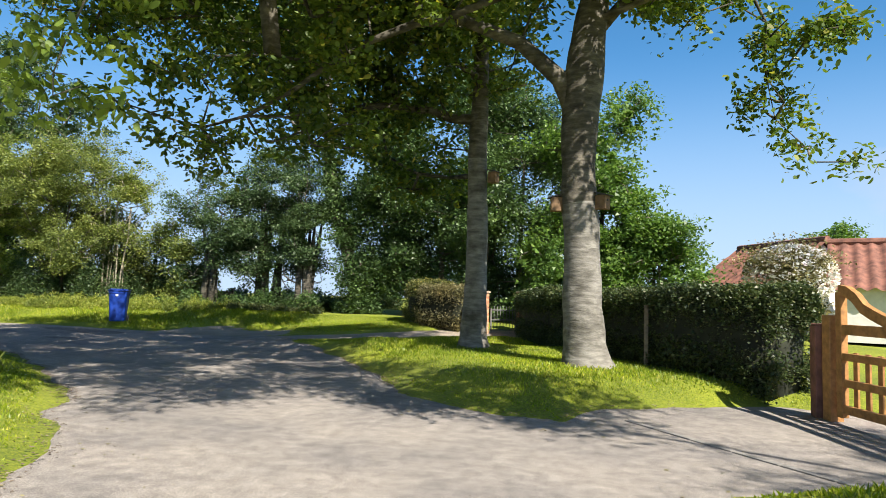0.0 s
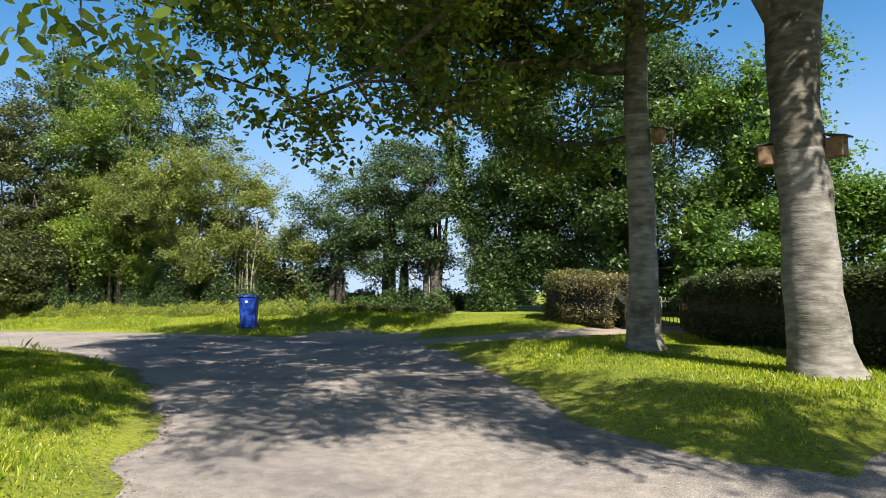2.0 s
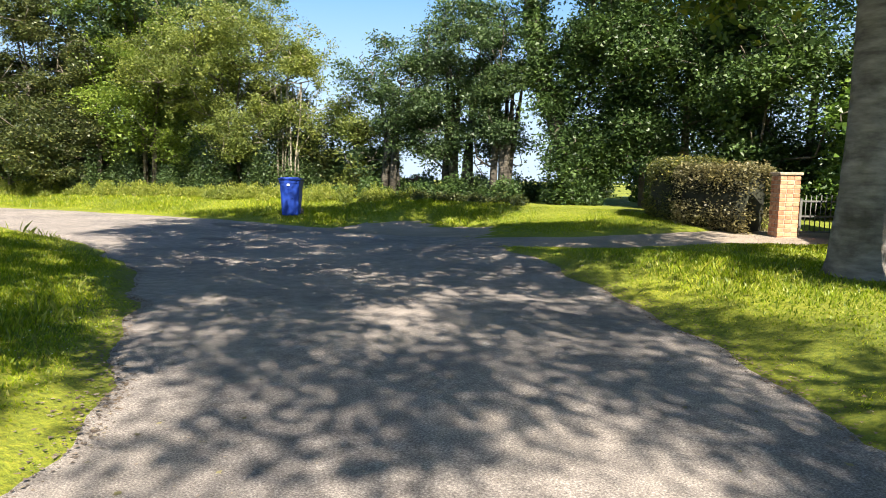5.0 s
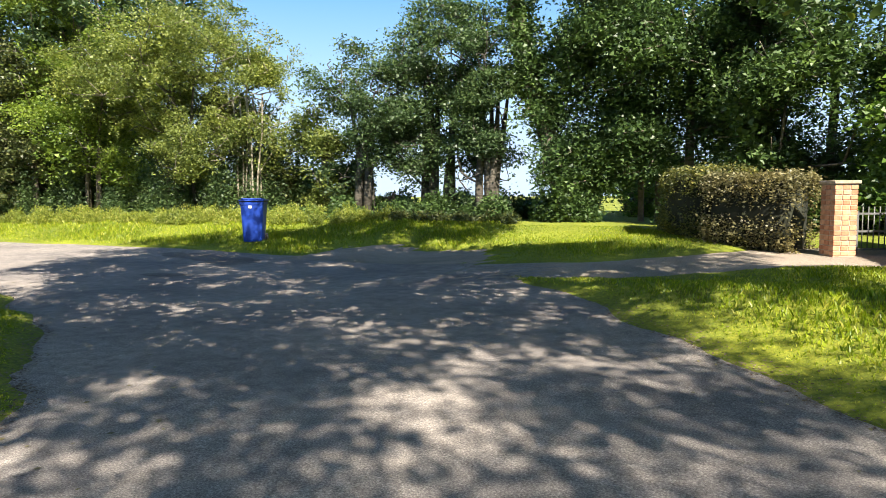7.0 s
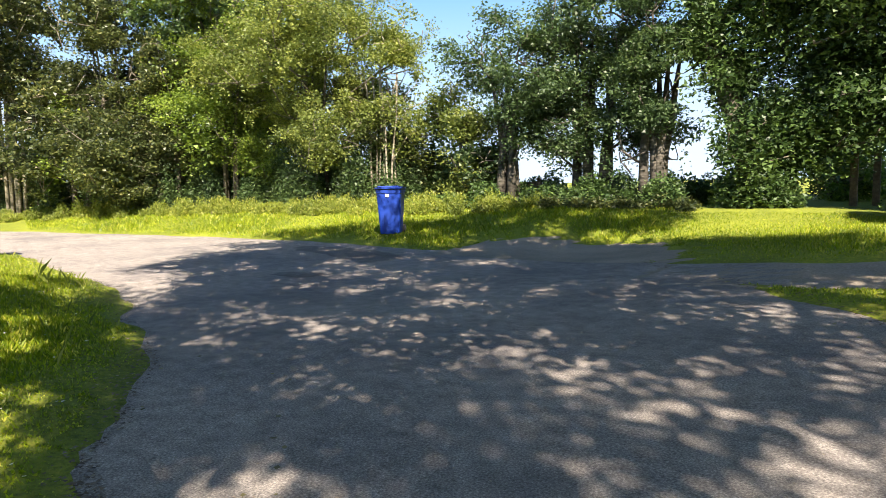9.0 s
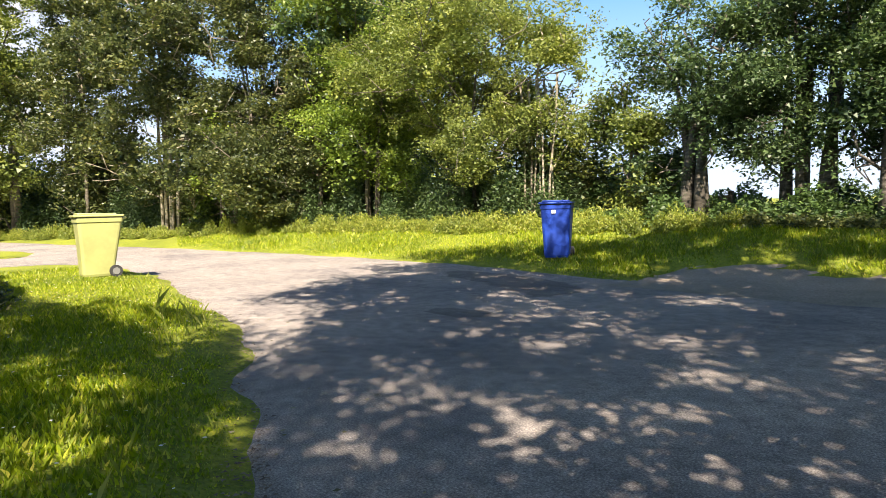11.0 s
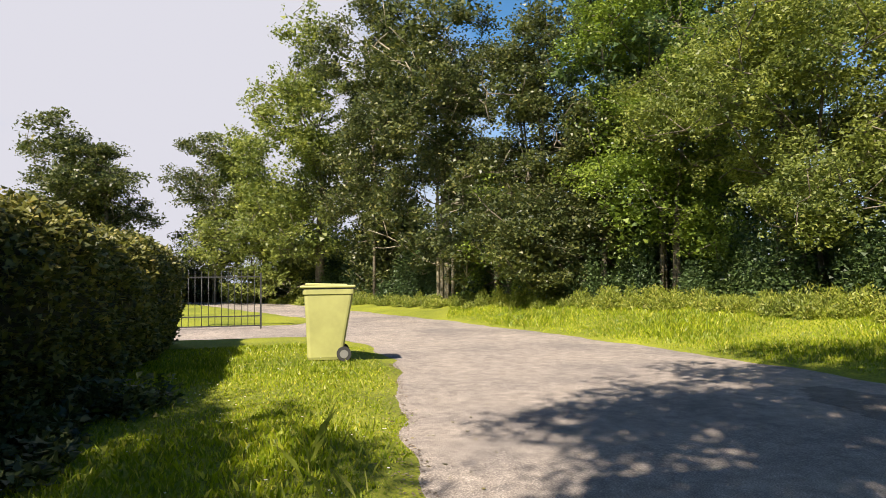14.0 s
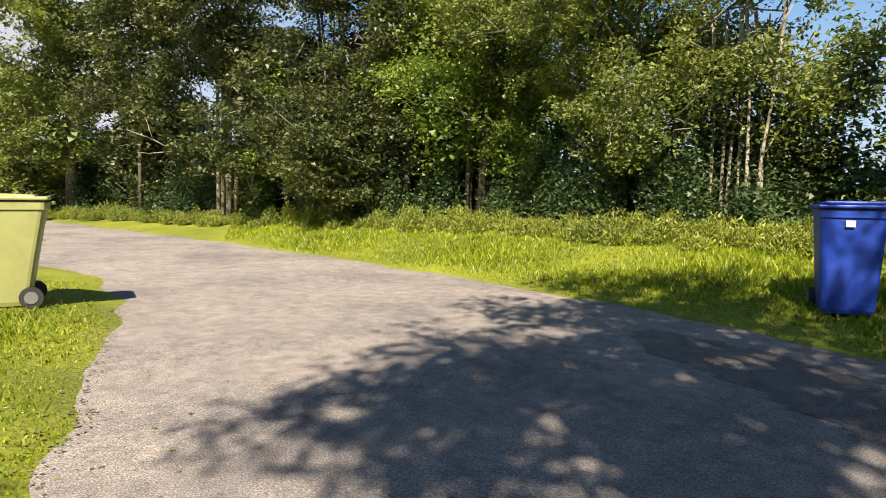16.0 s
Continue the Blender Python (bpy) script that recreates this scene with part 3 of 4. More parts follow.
# ---- the roadside trees ----
grow("beech_tree", (1.5, 12.8),
     [(0.08, 0, -0.15, 0.52), (0.05, 0, 0.1, 0.38), (0.02, 0, 0.35, 0.315), (-0.02, 0, 0.9, 0.285), (-0.03, 0, 1.6, 0.27), (-0.05, 0, 2.15, 0.262), (-0.1, 0, 2.6, 0.275), (-0.1, 0, 3.0, 0.255), (-0.1, 0, 3.4, 0.27), (-0.06, 0.02, 4.1, 0.295), (0.0, 0, 4.8, 0.29), (0.1, 0, 5.6, 0.22), (0.1, 0.1, 7.5, 0.13)],
     # Several far and overhead lobes are unseen, reaching out to shade lane and trunk.
     [(-1.8, -1.4, 6.4, 2.6, 2.4, 1.4), (0.4, -0.1, 7.8, 2.4, 2.6, 2.0), (-3.6, -2.1, 5.8, 2.0, 2.0, 0.9), (-1.5, 0.2, 8.7, 2.2, 1.8, 1.2), (-5.6, -2.2, 7.0, 2.3, 2.2, 1.2), (-8.2, -0.3, 7.4, 2.0, 2.0, 1.4), (-10.4, 1.3, 7.4, 1.7, 1.8, 1.2), (-8.2, -2.1, 7.4, 1.8, 1.5, 1.2), (-6.6, -3.0, 7.3, 1.2, 1.0, 1.0), (1.3, -1.2, 6.2, 1.5, 1.4, 1.0), (2.6, -2.3, 6.1, 1.1, 1.1, 0.7), (0.4, -3.8, 7.2, 1.3, 1.2, 0.9), (1.7, -4.4, 7.4, 1.0, 0.9, 0.6), (1.5, 0.9, 5.9, 0.9, 0.7, 0.5), (3.7, 1.5, 5.5, 0.8, 0.5, 0.35), (2.95, 1.8, 5.0, 0.4, 0.5, 0.7), (3.1, 2.0, 4.2, 0.35, 0.45, 0.6), (3.5, 2.0, 3.65, 0.4, 0.4, 0.3), (4.0, 1.8, 3.35, 0.3, 0.2, 0.15),
      (-6.0, -2.7, 3.45, 0.7, 0.6, 0.22), (-6.0, -1.1, 3.2, 0.8, 0.7, 0.28), (-5.2, -0.9, 3.35, 0.8, 0.7, 0.32), (-4.2, -0.2, 3.7, 0.9, 0.8, 0.4), (-5.0, -2.2, 4.1, 0.9, 0.9, 0.3), (-3.8, -1.2, 4.6, 1.0, 0.9, 0.4),
      # Thin unseen lobes over the lane, added only for their dappled shadow.
      (-0.3, -5.0, 7.4, 1.6, 1.4, 0.5), (1.3, -5.6, 7.3, 1.0, 0.9, 0.4), (-9.2, -1.0, 7.3, 1.5, 1.3, 0.5), (-5.0, -3.7, 7.3, 1.6, 1.4, 0.45), (-1.6, -6.0, 7.5, 1.7, 1.5, 0.45), (-7.4, -0.6, 7.2, 1.9, 1.6, 0.5), (-8.8, 0.6, 7.4, 1.8, 1.5, 0.5), (-8.6, -1.9, 7.3, 1.6, 1.3, 0.5)],
     LEAF_BEECH, BARK_SMOOTH, "tall roadside tree with smooth grey bark and leafy crown", clumps=980, per=108, size=0.115, spread=0.3, seed=3, trunk_seg=18, upper=2.45, gaps=0.5, gap_size=0.5, corners=6, leaf_width=0.55, droop=0.4,
     extra_stems=([(-0.1, 0, 3.7, 0.15), (-0.4, -0.05, 4.4, 0.14), (-1.0, -0.2, 4.95, 0.11), (-1.9, -0.3, 5.35, 0.09), (-2.6, -0.45, 5.3, 0.07), (-3.3, -0.6, 5.0, 0.055), (-4.0, -0.7, 4.6, 0.045), (-4.6, -0.8, 4.15, 0.035), (-5.2, -1.0, 3.75, 0.027), (-5.8, -1.3, 3.5, 0.02), (-6.0, -2.0, 3.5, 0.014), (-6.1, -2.7, 3.5, 0.009)],
                  [(-4.0, -0.7, 4.6, 0.03), (-4.5, -1.5, 4.5, 0.022), (-5.0, -2.2, 4.25, 0.012)],
                  [(0.05, 0, 5.0, 0.1), (1.2, 0.6, 6.6, 0.06), (2.4, 1.3, 6.6, 0.04), (2.9, 1.7, 5.8, 0.024), (2.9, 1.8, 5.0, 0.014), (3.1, 2.0, 4.2, 0.011), (3.6, 2.0, 3.65, 0.008)]))
grow("beech_tree", (-0.6, 14.9),
     [(0, 0, -0.1, 0.36), (0, 0, 0.2, 0.27), (0.02, 0, 0.9, 0.215), (0.03, 0, 2.2, 0.2), (0.0, 0, 3.6, 0.185), (0.03, 0, 5.0, 0.16), (0, 0, 7.0, 0.12)],
     # The last four lobes are added to shade the verge across the lane.
     [(-1.2, -0.1, 5.8, 2.5, 1.5, 1.5), (-3.2, 0.0, 5.2, 2.2, 2.2, 1.2), (-1.0, -0.3, 7.2, 2.0, 1.5, 1.3), (-2.0, -1.6, 7.8, 2.6, 2.4, 1.6), (-1.6, 1.2, 4.0, 1.5, 1.0, 1.0), (-5.2, 0.2, 6.8, 2.0, 2.0, 1.0), (-7.2, 0.8, 7.4, 1.8, 1.8, 0.8), (-4.6, 2.6, 7.5, 1.7, 1.5, 0.6), (-3.8, 1.6, 8.6, 1.8, 1.5, 0.6), (-2.4, 2.7, 8.0, 1.7, 1.4, 0.6), (-5.9, 1.2, 7.5, 1.5, 1.3, 0.5)],
     LEAF_BEECH, BARK_SMOOTH, "slender roadside tree with grey bark and ivy at its foot", clumps=600, per=96, size=0.12, spread=0.32, seed=5, trunk_seg=14, upper=3.6, gaps=0.32, gap_size=0.55, corners=6, leaf_width=0.55, droop=0.4)
# Added tree, wholly out of view: its crown lobes only dapple the lane.
grow("shade_tree", (10.4, 3.2),
     [(0, 0, -0.1, 0.5), (0, 0, 0.3, 0.36), (0, 0, 2.5, 0.3), (-0.2, 0.1, 4.5, 0.26), (-0.6, 0.3, 6.5, 0.18)],
     [(-6.0, 3.6, 7.6, 1.1, 0.9, 0.6), (-7.4, 1.2, 7.6, 1.4, 1.4, 0.7), (-6.6, 3.6, 4.6, 0.6, 0.6, 0.5), (-6.8, 4.8, 4.4, 0.8, 0.7, 0.5), (-8.7, 2.4, 7.5, 1.0, 0.9, 0.4), (-7.0, 3.3, 7.6, 0.8, 0.8, 0.4), (0.3, -1.7, 7.5, 1.6, 1.6, 0.7), (1.5, 0.5, 7.5, 1.4, 1.4, 0.7), (-6.2, 2.3, 7.1, 1.0, 0.9, 0.4), (-4.9, 2.0, 7.1, 0.9, 0.8, 0.4), (-3.0, 1.6, 7.0, 1.2, 1.0, 0.45), (-3.7, 2.4, 7.0, 1.2, 1.1, 0.6)],
     LEAF_ASH, BARK_DARK, "unseen added tree whose crown throws dappled shade on the lane", clumps=250, per=74, size=0.088, spread=0.3, seed=8, trunk_seg=14, stem_r=0.0045, corners=6, droop=0.5)
# Added tree: low twigs show, trunk and high lobes are unseen shade casters.
grow("shade_tree", (-3.4, 0.6),
     [(0, 0, -0.1, 0.45), (0, 0, 0.3, 0.34), (0.1, 0.2, 2.5, 0.28), (0.4, 0.6, 4.5, 0.22), (0.7, 1.2, 6.5, 0.15)],
     [(2.4, 2.8, 7.4, 2.2, 2.0, 1.1), (0.4, 3.8, 7.6, 2.0, 2.0, 1.1), (0.0, 6.4, 6.8, 1.8, 1.8, 0.8), (0.4, 7.9, 4.7, 1.1, 0.9, 0.5), (-1.2, 8.3, 5.3, 1.2, 1.1, 0.6), (-2.8, 5.4, 7.0, 1.9, 1.6, 0.9), (3.8, 6.2, 7.5, 1.6, 1.3, 0.7), (-1.6, 7.6, 7.0, 1.4, 1.2, 0.6), (-3.7, 7.0, 7.0, 1.1, 1.0, 0.6), (3.9, 4.0, 7.4, 0.9, 0.9, 0.4), (0.9, 6.55, 2.85, 0.5, 0.45, 0.3), (0.5, 6.7, 3.3, 0.5, 0.4, 0.3), (-4.4, 6.2, 7.1, 1.7, 1.4, 0.5), (-2.6, 7.0, 7.2, 1.6, 1.2, 0.5), (4.6, 3.0, 7.3, 1.0, 1.0, 0.5), (3.4, 5.6, 7.4, 1.5, 1.3, 0.5), (1.7, 5.5, 7.2, 1.4, 1.2, 0.45)],
     LEAF_ASH, BARK_DARK, "added tree with low sunlit branches, its unseen crown shading the lane", clumps=480, per=100, size=0.115, spread=0.29, seed=10, trunk_seg=14, stem_r=0.0045, gaps=0.46, gap_size=0.6, corners=6, leaf_width=0.5, droop=0.7)


# ---- the tree line across the lane ----
def line_tree(kind, at, height, width, leaf, bark, label, seed, low=0.4, clumps=200, per=80, size=0.11, stems=1, fill=0.2, girth=1.0, leaf_scale=1.1, spread=0.34, flat=0.55, gaps=0.37, gap_size=1.2):
    rg = np.random.default_rng(seed)
    lobes = []
    for k in range(13):
        f = k / 12
        z = height * (low + (0.92 - low) * f)
        r = width * (0.55 + 0.45 * math.sin(math.pi * (0.2 + 0.7 * f)))
        lobes.append((rg.uniform(-0.8, 0.8) * width, rg.uniform(-0.5, 0.4) * width, z, r * rg.uniform(0.3, 0.65), r * 0.55, height * rg.uniform(0.1, 0.17)))
    h = height * 0.66
    made = []
    for j in range(stems):
        ox, oy, lean = (rg.uniform(-0.5, 0.5), rg.uniform(-0.3, 0.3), rg.uniform(-0.9, 0.9) * min(1, width / 2.6)) if j else (0, 0, rg.uniform(-0.3, 0.3))
        made.append([(ox, oy, -0.1, (0.03 * width + 0.05) * girth), (ox + lean * 0.2, oy + 0.03, h * 0.35, (0.022 * width + 0.04) * girth), (ox + lean * 0.6, oy + 0.1, h * 0.7, (0.015 * width + 0.03) * girth), (ox + lean, oy, h, 0.03)])
    return grow(kind, at, made[0], lobes, leaf, bark, label, clumps=clumps, per=int(per * 0.85 / (1 - gaps)), size=size * leaf_scale, spread=spread, seed=seed, extra_stems=made[1:], fill=fill * 0.25, corners=3, flat=flat, gaps=gaps, gap_size=gap_size)


THORN_LABEL = "open small-leaved thorn tree with sky showing through"
line_tree("hawthorn_tree", (-13.0, 25.0), 5.2, 1.6, LEAF_HAW, BARK_SHADE_THORN, THORN_LABEL, 11, 0.27, 230, 92, 0.085, 5, 0.0, 1.5, spread=0.32, gaps=0.42, gap_size=1.0)
line_tree("hawthorn_tree", (-11.2, 25.6), 6.4, 1.7, LEAF_HAW, BARK_SHADE_THORN, THORN_LABEL, 12, 0.25, 280, 92, 0.085, 5, 0.0, 1.5, spread=0.32, gaps=0.42, gap_size=1.0)
line_tree("hawthorn_tree", (-9.4, 25.6), 5.6, 1.5, LEAF_HAW, BARK_SHADE_THORN, THORN_LABEL, 22, 0.27, 230, 92, 0.085, 5, 0.0, 1.5, spread=0.32, gaps=0.42, gap_size=1.0)
line_tree("elder_tree", (-17.2, 24.4), 5.8, 1.3, LEAF_ELDER, BARK_PALE, "sunlit olive-green elder with thin pale bare stems", 13, 0.36, 150, 70, 0.085, 7, 0.0, 0.42, gaps=0.5)
line_tree("elder_tree", (-20.0, 24.0), 6.9, 3.0, LEAF_ELDER, BARK_DARK, "broad sunlit olive-green elder tree", 14, 0.3, 370, 160, 0.083, 5, 0.3, 0.5, leaf_scale=0.95)
line_tree("ash_tree", (-23.6, 23.2), 10.0, 2.8, LEAF_ASH, BARK_DARK, "bright green leafy tree in the tree line", 15, 0.16, 350, 145, 0.095, 4, 0.3, 0.5, leaf_scale=0.95)
line_tree("ash_tree", (-25.2, 27.6), 12.6, 3.3, LEAF_HAW, BARK_DARK, "tall dark green tree behind the tree line", 16, 0.14, 260, 66, 0.15, 2, 0.3, 0.6)
line_tree("ash_tree", (-27.0, 25.0), 13.0, 3.8, LEAF_HAW, BARK_DARK, "tall dark green tree behind the tree line", 23, 0.14, 320, 70, 0.15, 3, 0.3, 0.6)
line_tree("thorn_tree", (-27.2, 21.4), 9.5, 2.9, LEAF_THORN, BARK_DARK, "dense thorn tree with dark shaded inside", 17, 0.14, 330, 125, 0.095, 4, 0.4, 0.5)
line_tree("elder_tree", (-31.0, 19.2), 12.5, 3.4, LEAF_THORN, BARK_PALE, "tall dark green tree with pale stems showing through", 18, 0.14, 400, 105, 0.115, 6, 0.4, 0.5)
line_tree("elder_tree", (-35.0, 17.4), 12.4, 3.4, LEAF_THORN, BARK_DARK, "dark green tree where the lane bends away", 19, 0.1, 350, 95, 0.12, 3, 0.4, 0.5)
line_tree("ash_tree", (-39.5, 15.6), 12.6, 4.2, LEAF_ELDER, BARK_DARK, "olive tree far down the lane", 20, 0.1, 300, 110, 0.125, 2, 0.4)
line_tree("ash_tree", (-44.2, 13.0), 9.6, 4.0, LEAF_ELDER, BARK_DARK, "olive rounded tree far down the lane", 24, 0.08, 280, 105, 0.13, 2, 0.4)
line_tree("ash_tree", (-45.5, 10.4), 9.6, 2.6, LEAF_THORN, BARK_DARK, "slim green tree far down the lane", 29, 0.1, 170, 100, 0.13)
line_tree("round_tree", (-41.5, 5.9), 8.2, 4.4, LEAF_THORN, BARK_DARK, "rounded dark grey-green tree beyond the hedge", 21, 0.15, 340, 110, 0.135)

line_tree("thorn_tree", (-25.2, 22.4), 5.5, 1.7, LEAF_THORN, BARK_DARK, "low dense thorn bush in the tree line", 25, 0.08, 170, 90, 0.1, 2)
# Thorn leaves instead of elder: this bush's shade is in the darker colour.
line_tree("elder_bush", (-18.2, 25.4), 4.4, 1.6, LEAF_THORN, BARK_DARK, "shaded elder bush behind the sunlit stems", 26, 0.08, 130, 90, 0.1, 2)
line_tree("elder_bush", (-15.2, 25.4), 3.6, 1.3, LEAF_ELDER, BARK_DARK, "yellow-green elder bush beside the thorn trees", 27, 0.08, 110, 80, 0.09, 2)
line_tree("thorn_tree", (-29.2, 20.6), 5.0, 1.8, LEAF_ASH, BARK_DARK, "bright young sapling at the edge of the wood", 28, 0.08, 130, 80, 0.1, 2)

# ---- the ivy-grown trees behind the right verge ----
grow("ivy_tree", (-7.3, 25.6),
     [(0.1, 0, -0.1, 0.34), (-0.1, 0, 1.2, 0.27), (-0.6, 0, 2.9, 0.25), (-1.2, 0, 4.9, 0.23), (-1.4, 0, 6.2, 0.21), (-1.55, 0, 8.6, 0.16), (-1.6, 0.1, 10.5, 0.1)],
     [(0.3, 0, 1.5, 1.1, 1.0, 1.2), (-0.4, 0, 3.0, 0.8, 0.8, 0.9), (0.4, 0, 4.4, 0.9, 0.8, 1.1), (1.6, -0.2, 4.6, 1.3, 1.1, 1.3), (1.3, 0, 7.2, 1.3, 1.2, 1.4), (1.7, 0, 2.6, 1.3, 1.0, 1.5), (-1.0, -0.1, 4.3, 0.55, 0.5, 0.8), (-1.2, -0.1, 5.6, 0.5, 0.5, 0.9)],
     LEAF_IVY, BARK_DARK, "leaning forked tree trunk thickly grown with dark ivy", clumps=340, per=110, size=0.115, spread=0.34, seed=31, fill=0.14, corners=3,
     extra_stems=([(-1.4, 0, 6.0, 0.13), (-1.8, 0, 6.5, 0.1), (-2.6, 0.1, 6.9, 0.08), (-3.4, 0.2, 7.9, 0.05)],))
line_tree("ivy_tree", (-4.2, 26.2), 9.8, 2.9, LEAF_IVY, BARK_DARK, "broad tree covered all over in dark ivy", 32, 0.2, 420, 122, 0.096, fill=0.7, spread=0.46, flat=0.75)
line_tree("ivy_tree", (-1.2, 25.4), 8.5, 2.6, LEAF_IVY, BARK_DARK, "dark ivy-covered tree behind the brick gate", 33, 0.06, 360, 112, 0.098, fill=0.7, spread=0.46, flat=0.75)
line_tree("garden_tree", (1.6, 24.2), 7.4, 1.9, LEAF_GARDEN, BARK_DARK, "bright yellow-green garden tree", 34, 0.12, 270, 95, 0.12, fill=0.4, spread=0.42, flat=0.7)
line_tree("garden_shrub", (3.2, 23.4), 3.3, 1.5, LEAF_GARDEN, BARK_DARK, "large rounded green garden shrub", 35, 0.15, 180, 90, 0.11)
line_tree("garden_shrub", (0.6, 23.0), 3.0, 1.6, LEAF_GARDEN, BARK_DARK, "feathery light green shrub behind the gate", 36, 0.15, 150, 90, 0.1)
line_tree("garden_tree", (11.8, 34.0), 4.6, 1.7, LEAF_GARDEN, BARK_DARK, "small rounded tree behind the tiled roofs", 46, 0.3, 110, 60, 0.14)
line_tree("garden_shrub", (-6.3, 30.0), 3.0, 1.3, LEAF_GARDEN, BARK_DARK, "light green shrub in the opening behind the posts", 47, 0.1, 110, 80, 0.11)
rose = line_tree("rose_bush", (5.9, 19.2), 2.35, 0.85, LEAF_COPPER, BARK_DARK, "climbing rose bush with faded pale blossom", 37, 0.3, 110, 80, 0.07)

u = np.random.default_rng(38).normal(size=(2200, 3))
u /= np.linalg.norm(u, axis=1, keepdims=True)
u = u * np.array([0.95, 0.9, 0.7]) + np.array([0, 0, 1.65])
quads_object("blossom", leaf_quads(u, 0.085, np.random.default_rng(39), 0.0, 0.9), PETAL, rose)


# ---- undergrowth and weeds ----
def growth(name, line, depth, height, leaf, label, per_metre, seed, size, mound=0.9, stalk=0.0):
    """A strip of low leafy growth in mounds of uneven height along a line."""
    rg = np.random.default_rng(seed)
    P = np.array(line, float)
    seg = np.diff(P, axis=0)
    ln = np.hypot(seg[:, 0], seg[:, 1])
    cum = np.concatenate([[0], np.cumsum(ln)])
    m = int(cum[-1] / mound * depth / mound * 1.6)
    s = rg.uniform(0, cum[-1], m)
    k = np.clip(np.searchsorted(cum, s, "right") - 1, 0, len(ln) - 1)
    c = P[k] + seg[k] * ((s - cum[k]) / ln[k])[:, None] + rg.uniform(-0.5, 0.5, (m, 2)) * depth
    h = height * rg.uniform(0.35, 1.0, m) * (0.75 + 0.25 * np.sin(s * 0.9) * np.cos(s * 0.37))
    n = int(per_metre * cum[-1])
    who = rg.integers(0, m, n)
    u = rg.normal(size=(n, 3))
    u /= np.linalg.norm(u, axis=1, keepdims=True)
    u *= rg.uniform(0.3, 1.05, (n, 1))
    p = np.empty((n, 3))
    p[:, :2] = c[who] + u[:, :2] * mound * 0.55
    p[:, 2] = ground_height(p[:, 0], p[:, 1]) + np.abs(u[:, 2]) * h[who] + 0.02
    q = leaf_quads(p, size, rg, -stalk, 0.3 if stalk > 1 else 0.6, 3)
    return tagged(quads_object(name, q, leaf), label, "undergrowth", kind="stuff")


LINE = [(-8.0, 24.9), (-12.0, 24.6), (-16.0, 23.9), (-20.0, 23.4), (-24.0, 22.3), (-28.0, 20.8), (-32.0, 18.9), (-38.0, 16.2), (-48, 12.5)]
growth("undergrowth", [(x, y + 0.9) for x, y in LINE[2:]], 1.8, 3.3, LEAF_HAW, "dense shrubs and brambles under the tree line", 5600, 51, 0.095, 0.8)
growth("undergrowth", [(x, y + 0.5) for x, y in LINE[:3]], 1.2, 1.1, LEAF_IVY, "dark brambles and ivy under the thorn trees", 3600, 57, 0.1, 1.0)
# Dark ivy leaves help paint the shade of these back shrubs.
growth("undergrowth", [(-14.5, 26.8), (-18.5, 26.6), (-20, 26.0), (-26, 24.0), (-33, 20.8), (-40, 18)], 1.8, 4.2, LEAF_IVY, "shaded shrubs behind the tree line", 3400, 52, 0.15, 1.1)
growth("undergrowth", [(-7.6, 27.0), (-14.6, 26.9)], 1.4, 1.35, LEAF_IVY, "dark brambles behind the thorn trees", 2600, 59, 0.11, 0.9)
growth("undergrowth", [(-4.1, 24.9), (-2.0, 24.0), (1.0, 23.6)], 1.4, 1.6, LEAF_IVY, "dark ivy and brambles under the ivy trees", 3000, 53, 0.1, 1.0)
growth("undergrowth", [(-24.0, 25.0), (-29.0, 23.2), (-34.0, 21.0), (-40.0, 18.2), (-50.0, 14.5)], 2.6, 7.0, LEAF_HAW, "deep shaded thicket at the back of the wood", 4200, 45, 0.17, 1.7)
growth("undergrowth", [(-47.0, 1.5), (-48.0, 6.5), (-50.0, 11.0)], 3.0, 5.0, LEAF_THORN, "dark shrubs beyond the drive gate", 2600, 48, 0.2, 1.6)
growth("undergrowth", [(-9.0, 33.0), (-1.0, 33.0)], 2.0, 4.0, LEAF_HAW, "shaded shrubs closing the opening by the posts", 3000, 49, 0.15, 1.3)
growth("undergrowth", [(-8.6, 25.3), (-6.9, 25.6)], 1.2, 1.6, LEAF_IVY, "dark ivy round the foot of the leaning trunk", 3000, 50, 0.1, 1.0)
growth("tall_weeds", [(x, y - 0.55) for x, y in LINE[1:]], 1.1, 0.62, LEAF_WEED, "sunlit nettles and tall weeds on the verge", 4600, 54, 0.085, 0.4, 1.1)
# Darker leaves than the sunlit weeds: the trees' shade put into colour.
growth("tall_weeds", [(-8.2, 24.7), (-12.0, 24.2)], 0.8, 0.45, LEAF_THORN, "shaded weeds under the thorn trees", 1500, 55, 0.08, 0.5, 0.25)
growth("ivy_clump", [(-0.8, 14.8), (-0.6, 14.68), (-0.4, 14.8)], 0.2, 0.62, LEAF_IVY, "ivy climbing the foot of the slender tree", 4200, 56, 0.055, 0.3)

growth("undergrowth", [(-9.4, 8.4), (-10.4, 9.9), (-11.6, 10.9), (-13.4, 11.6), (-15.2, 11.9)], 0.7, 0.4, LEAF_HEDGE, "low shaded plants and dead twigs along the foot of the tall hedge", 1500, 58, 0.075, 0.35)


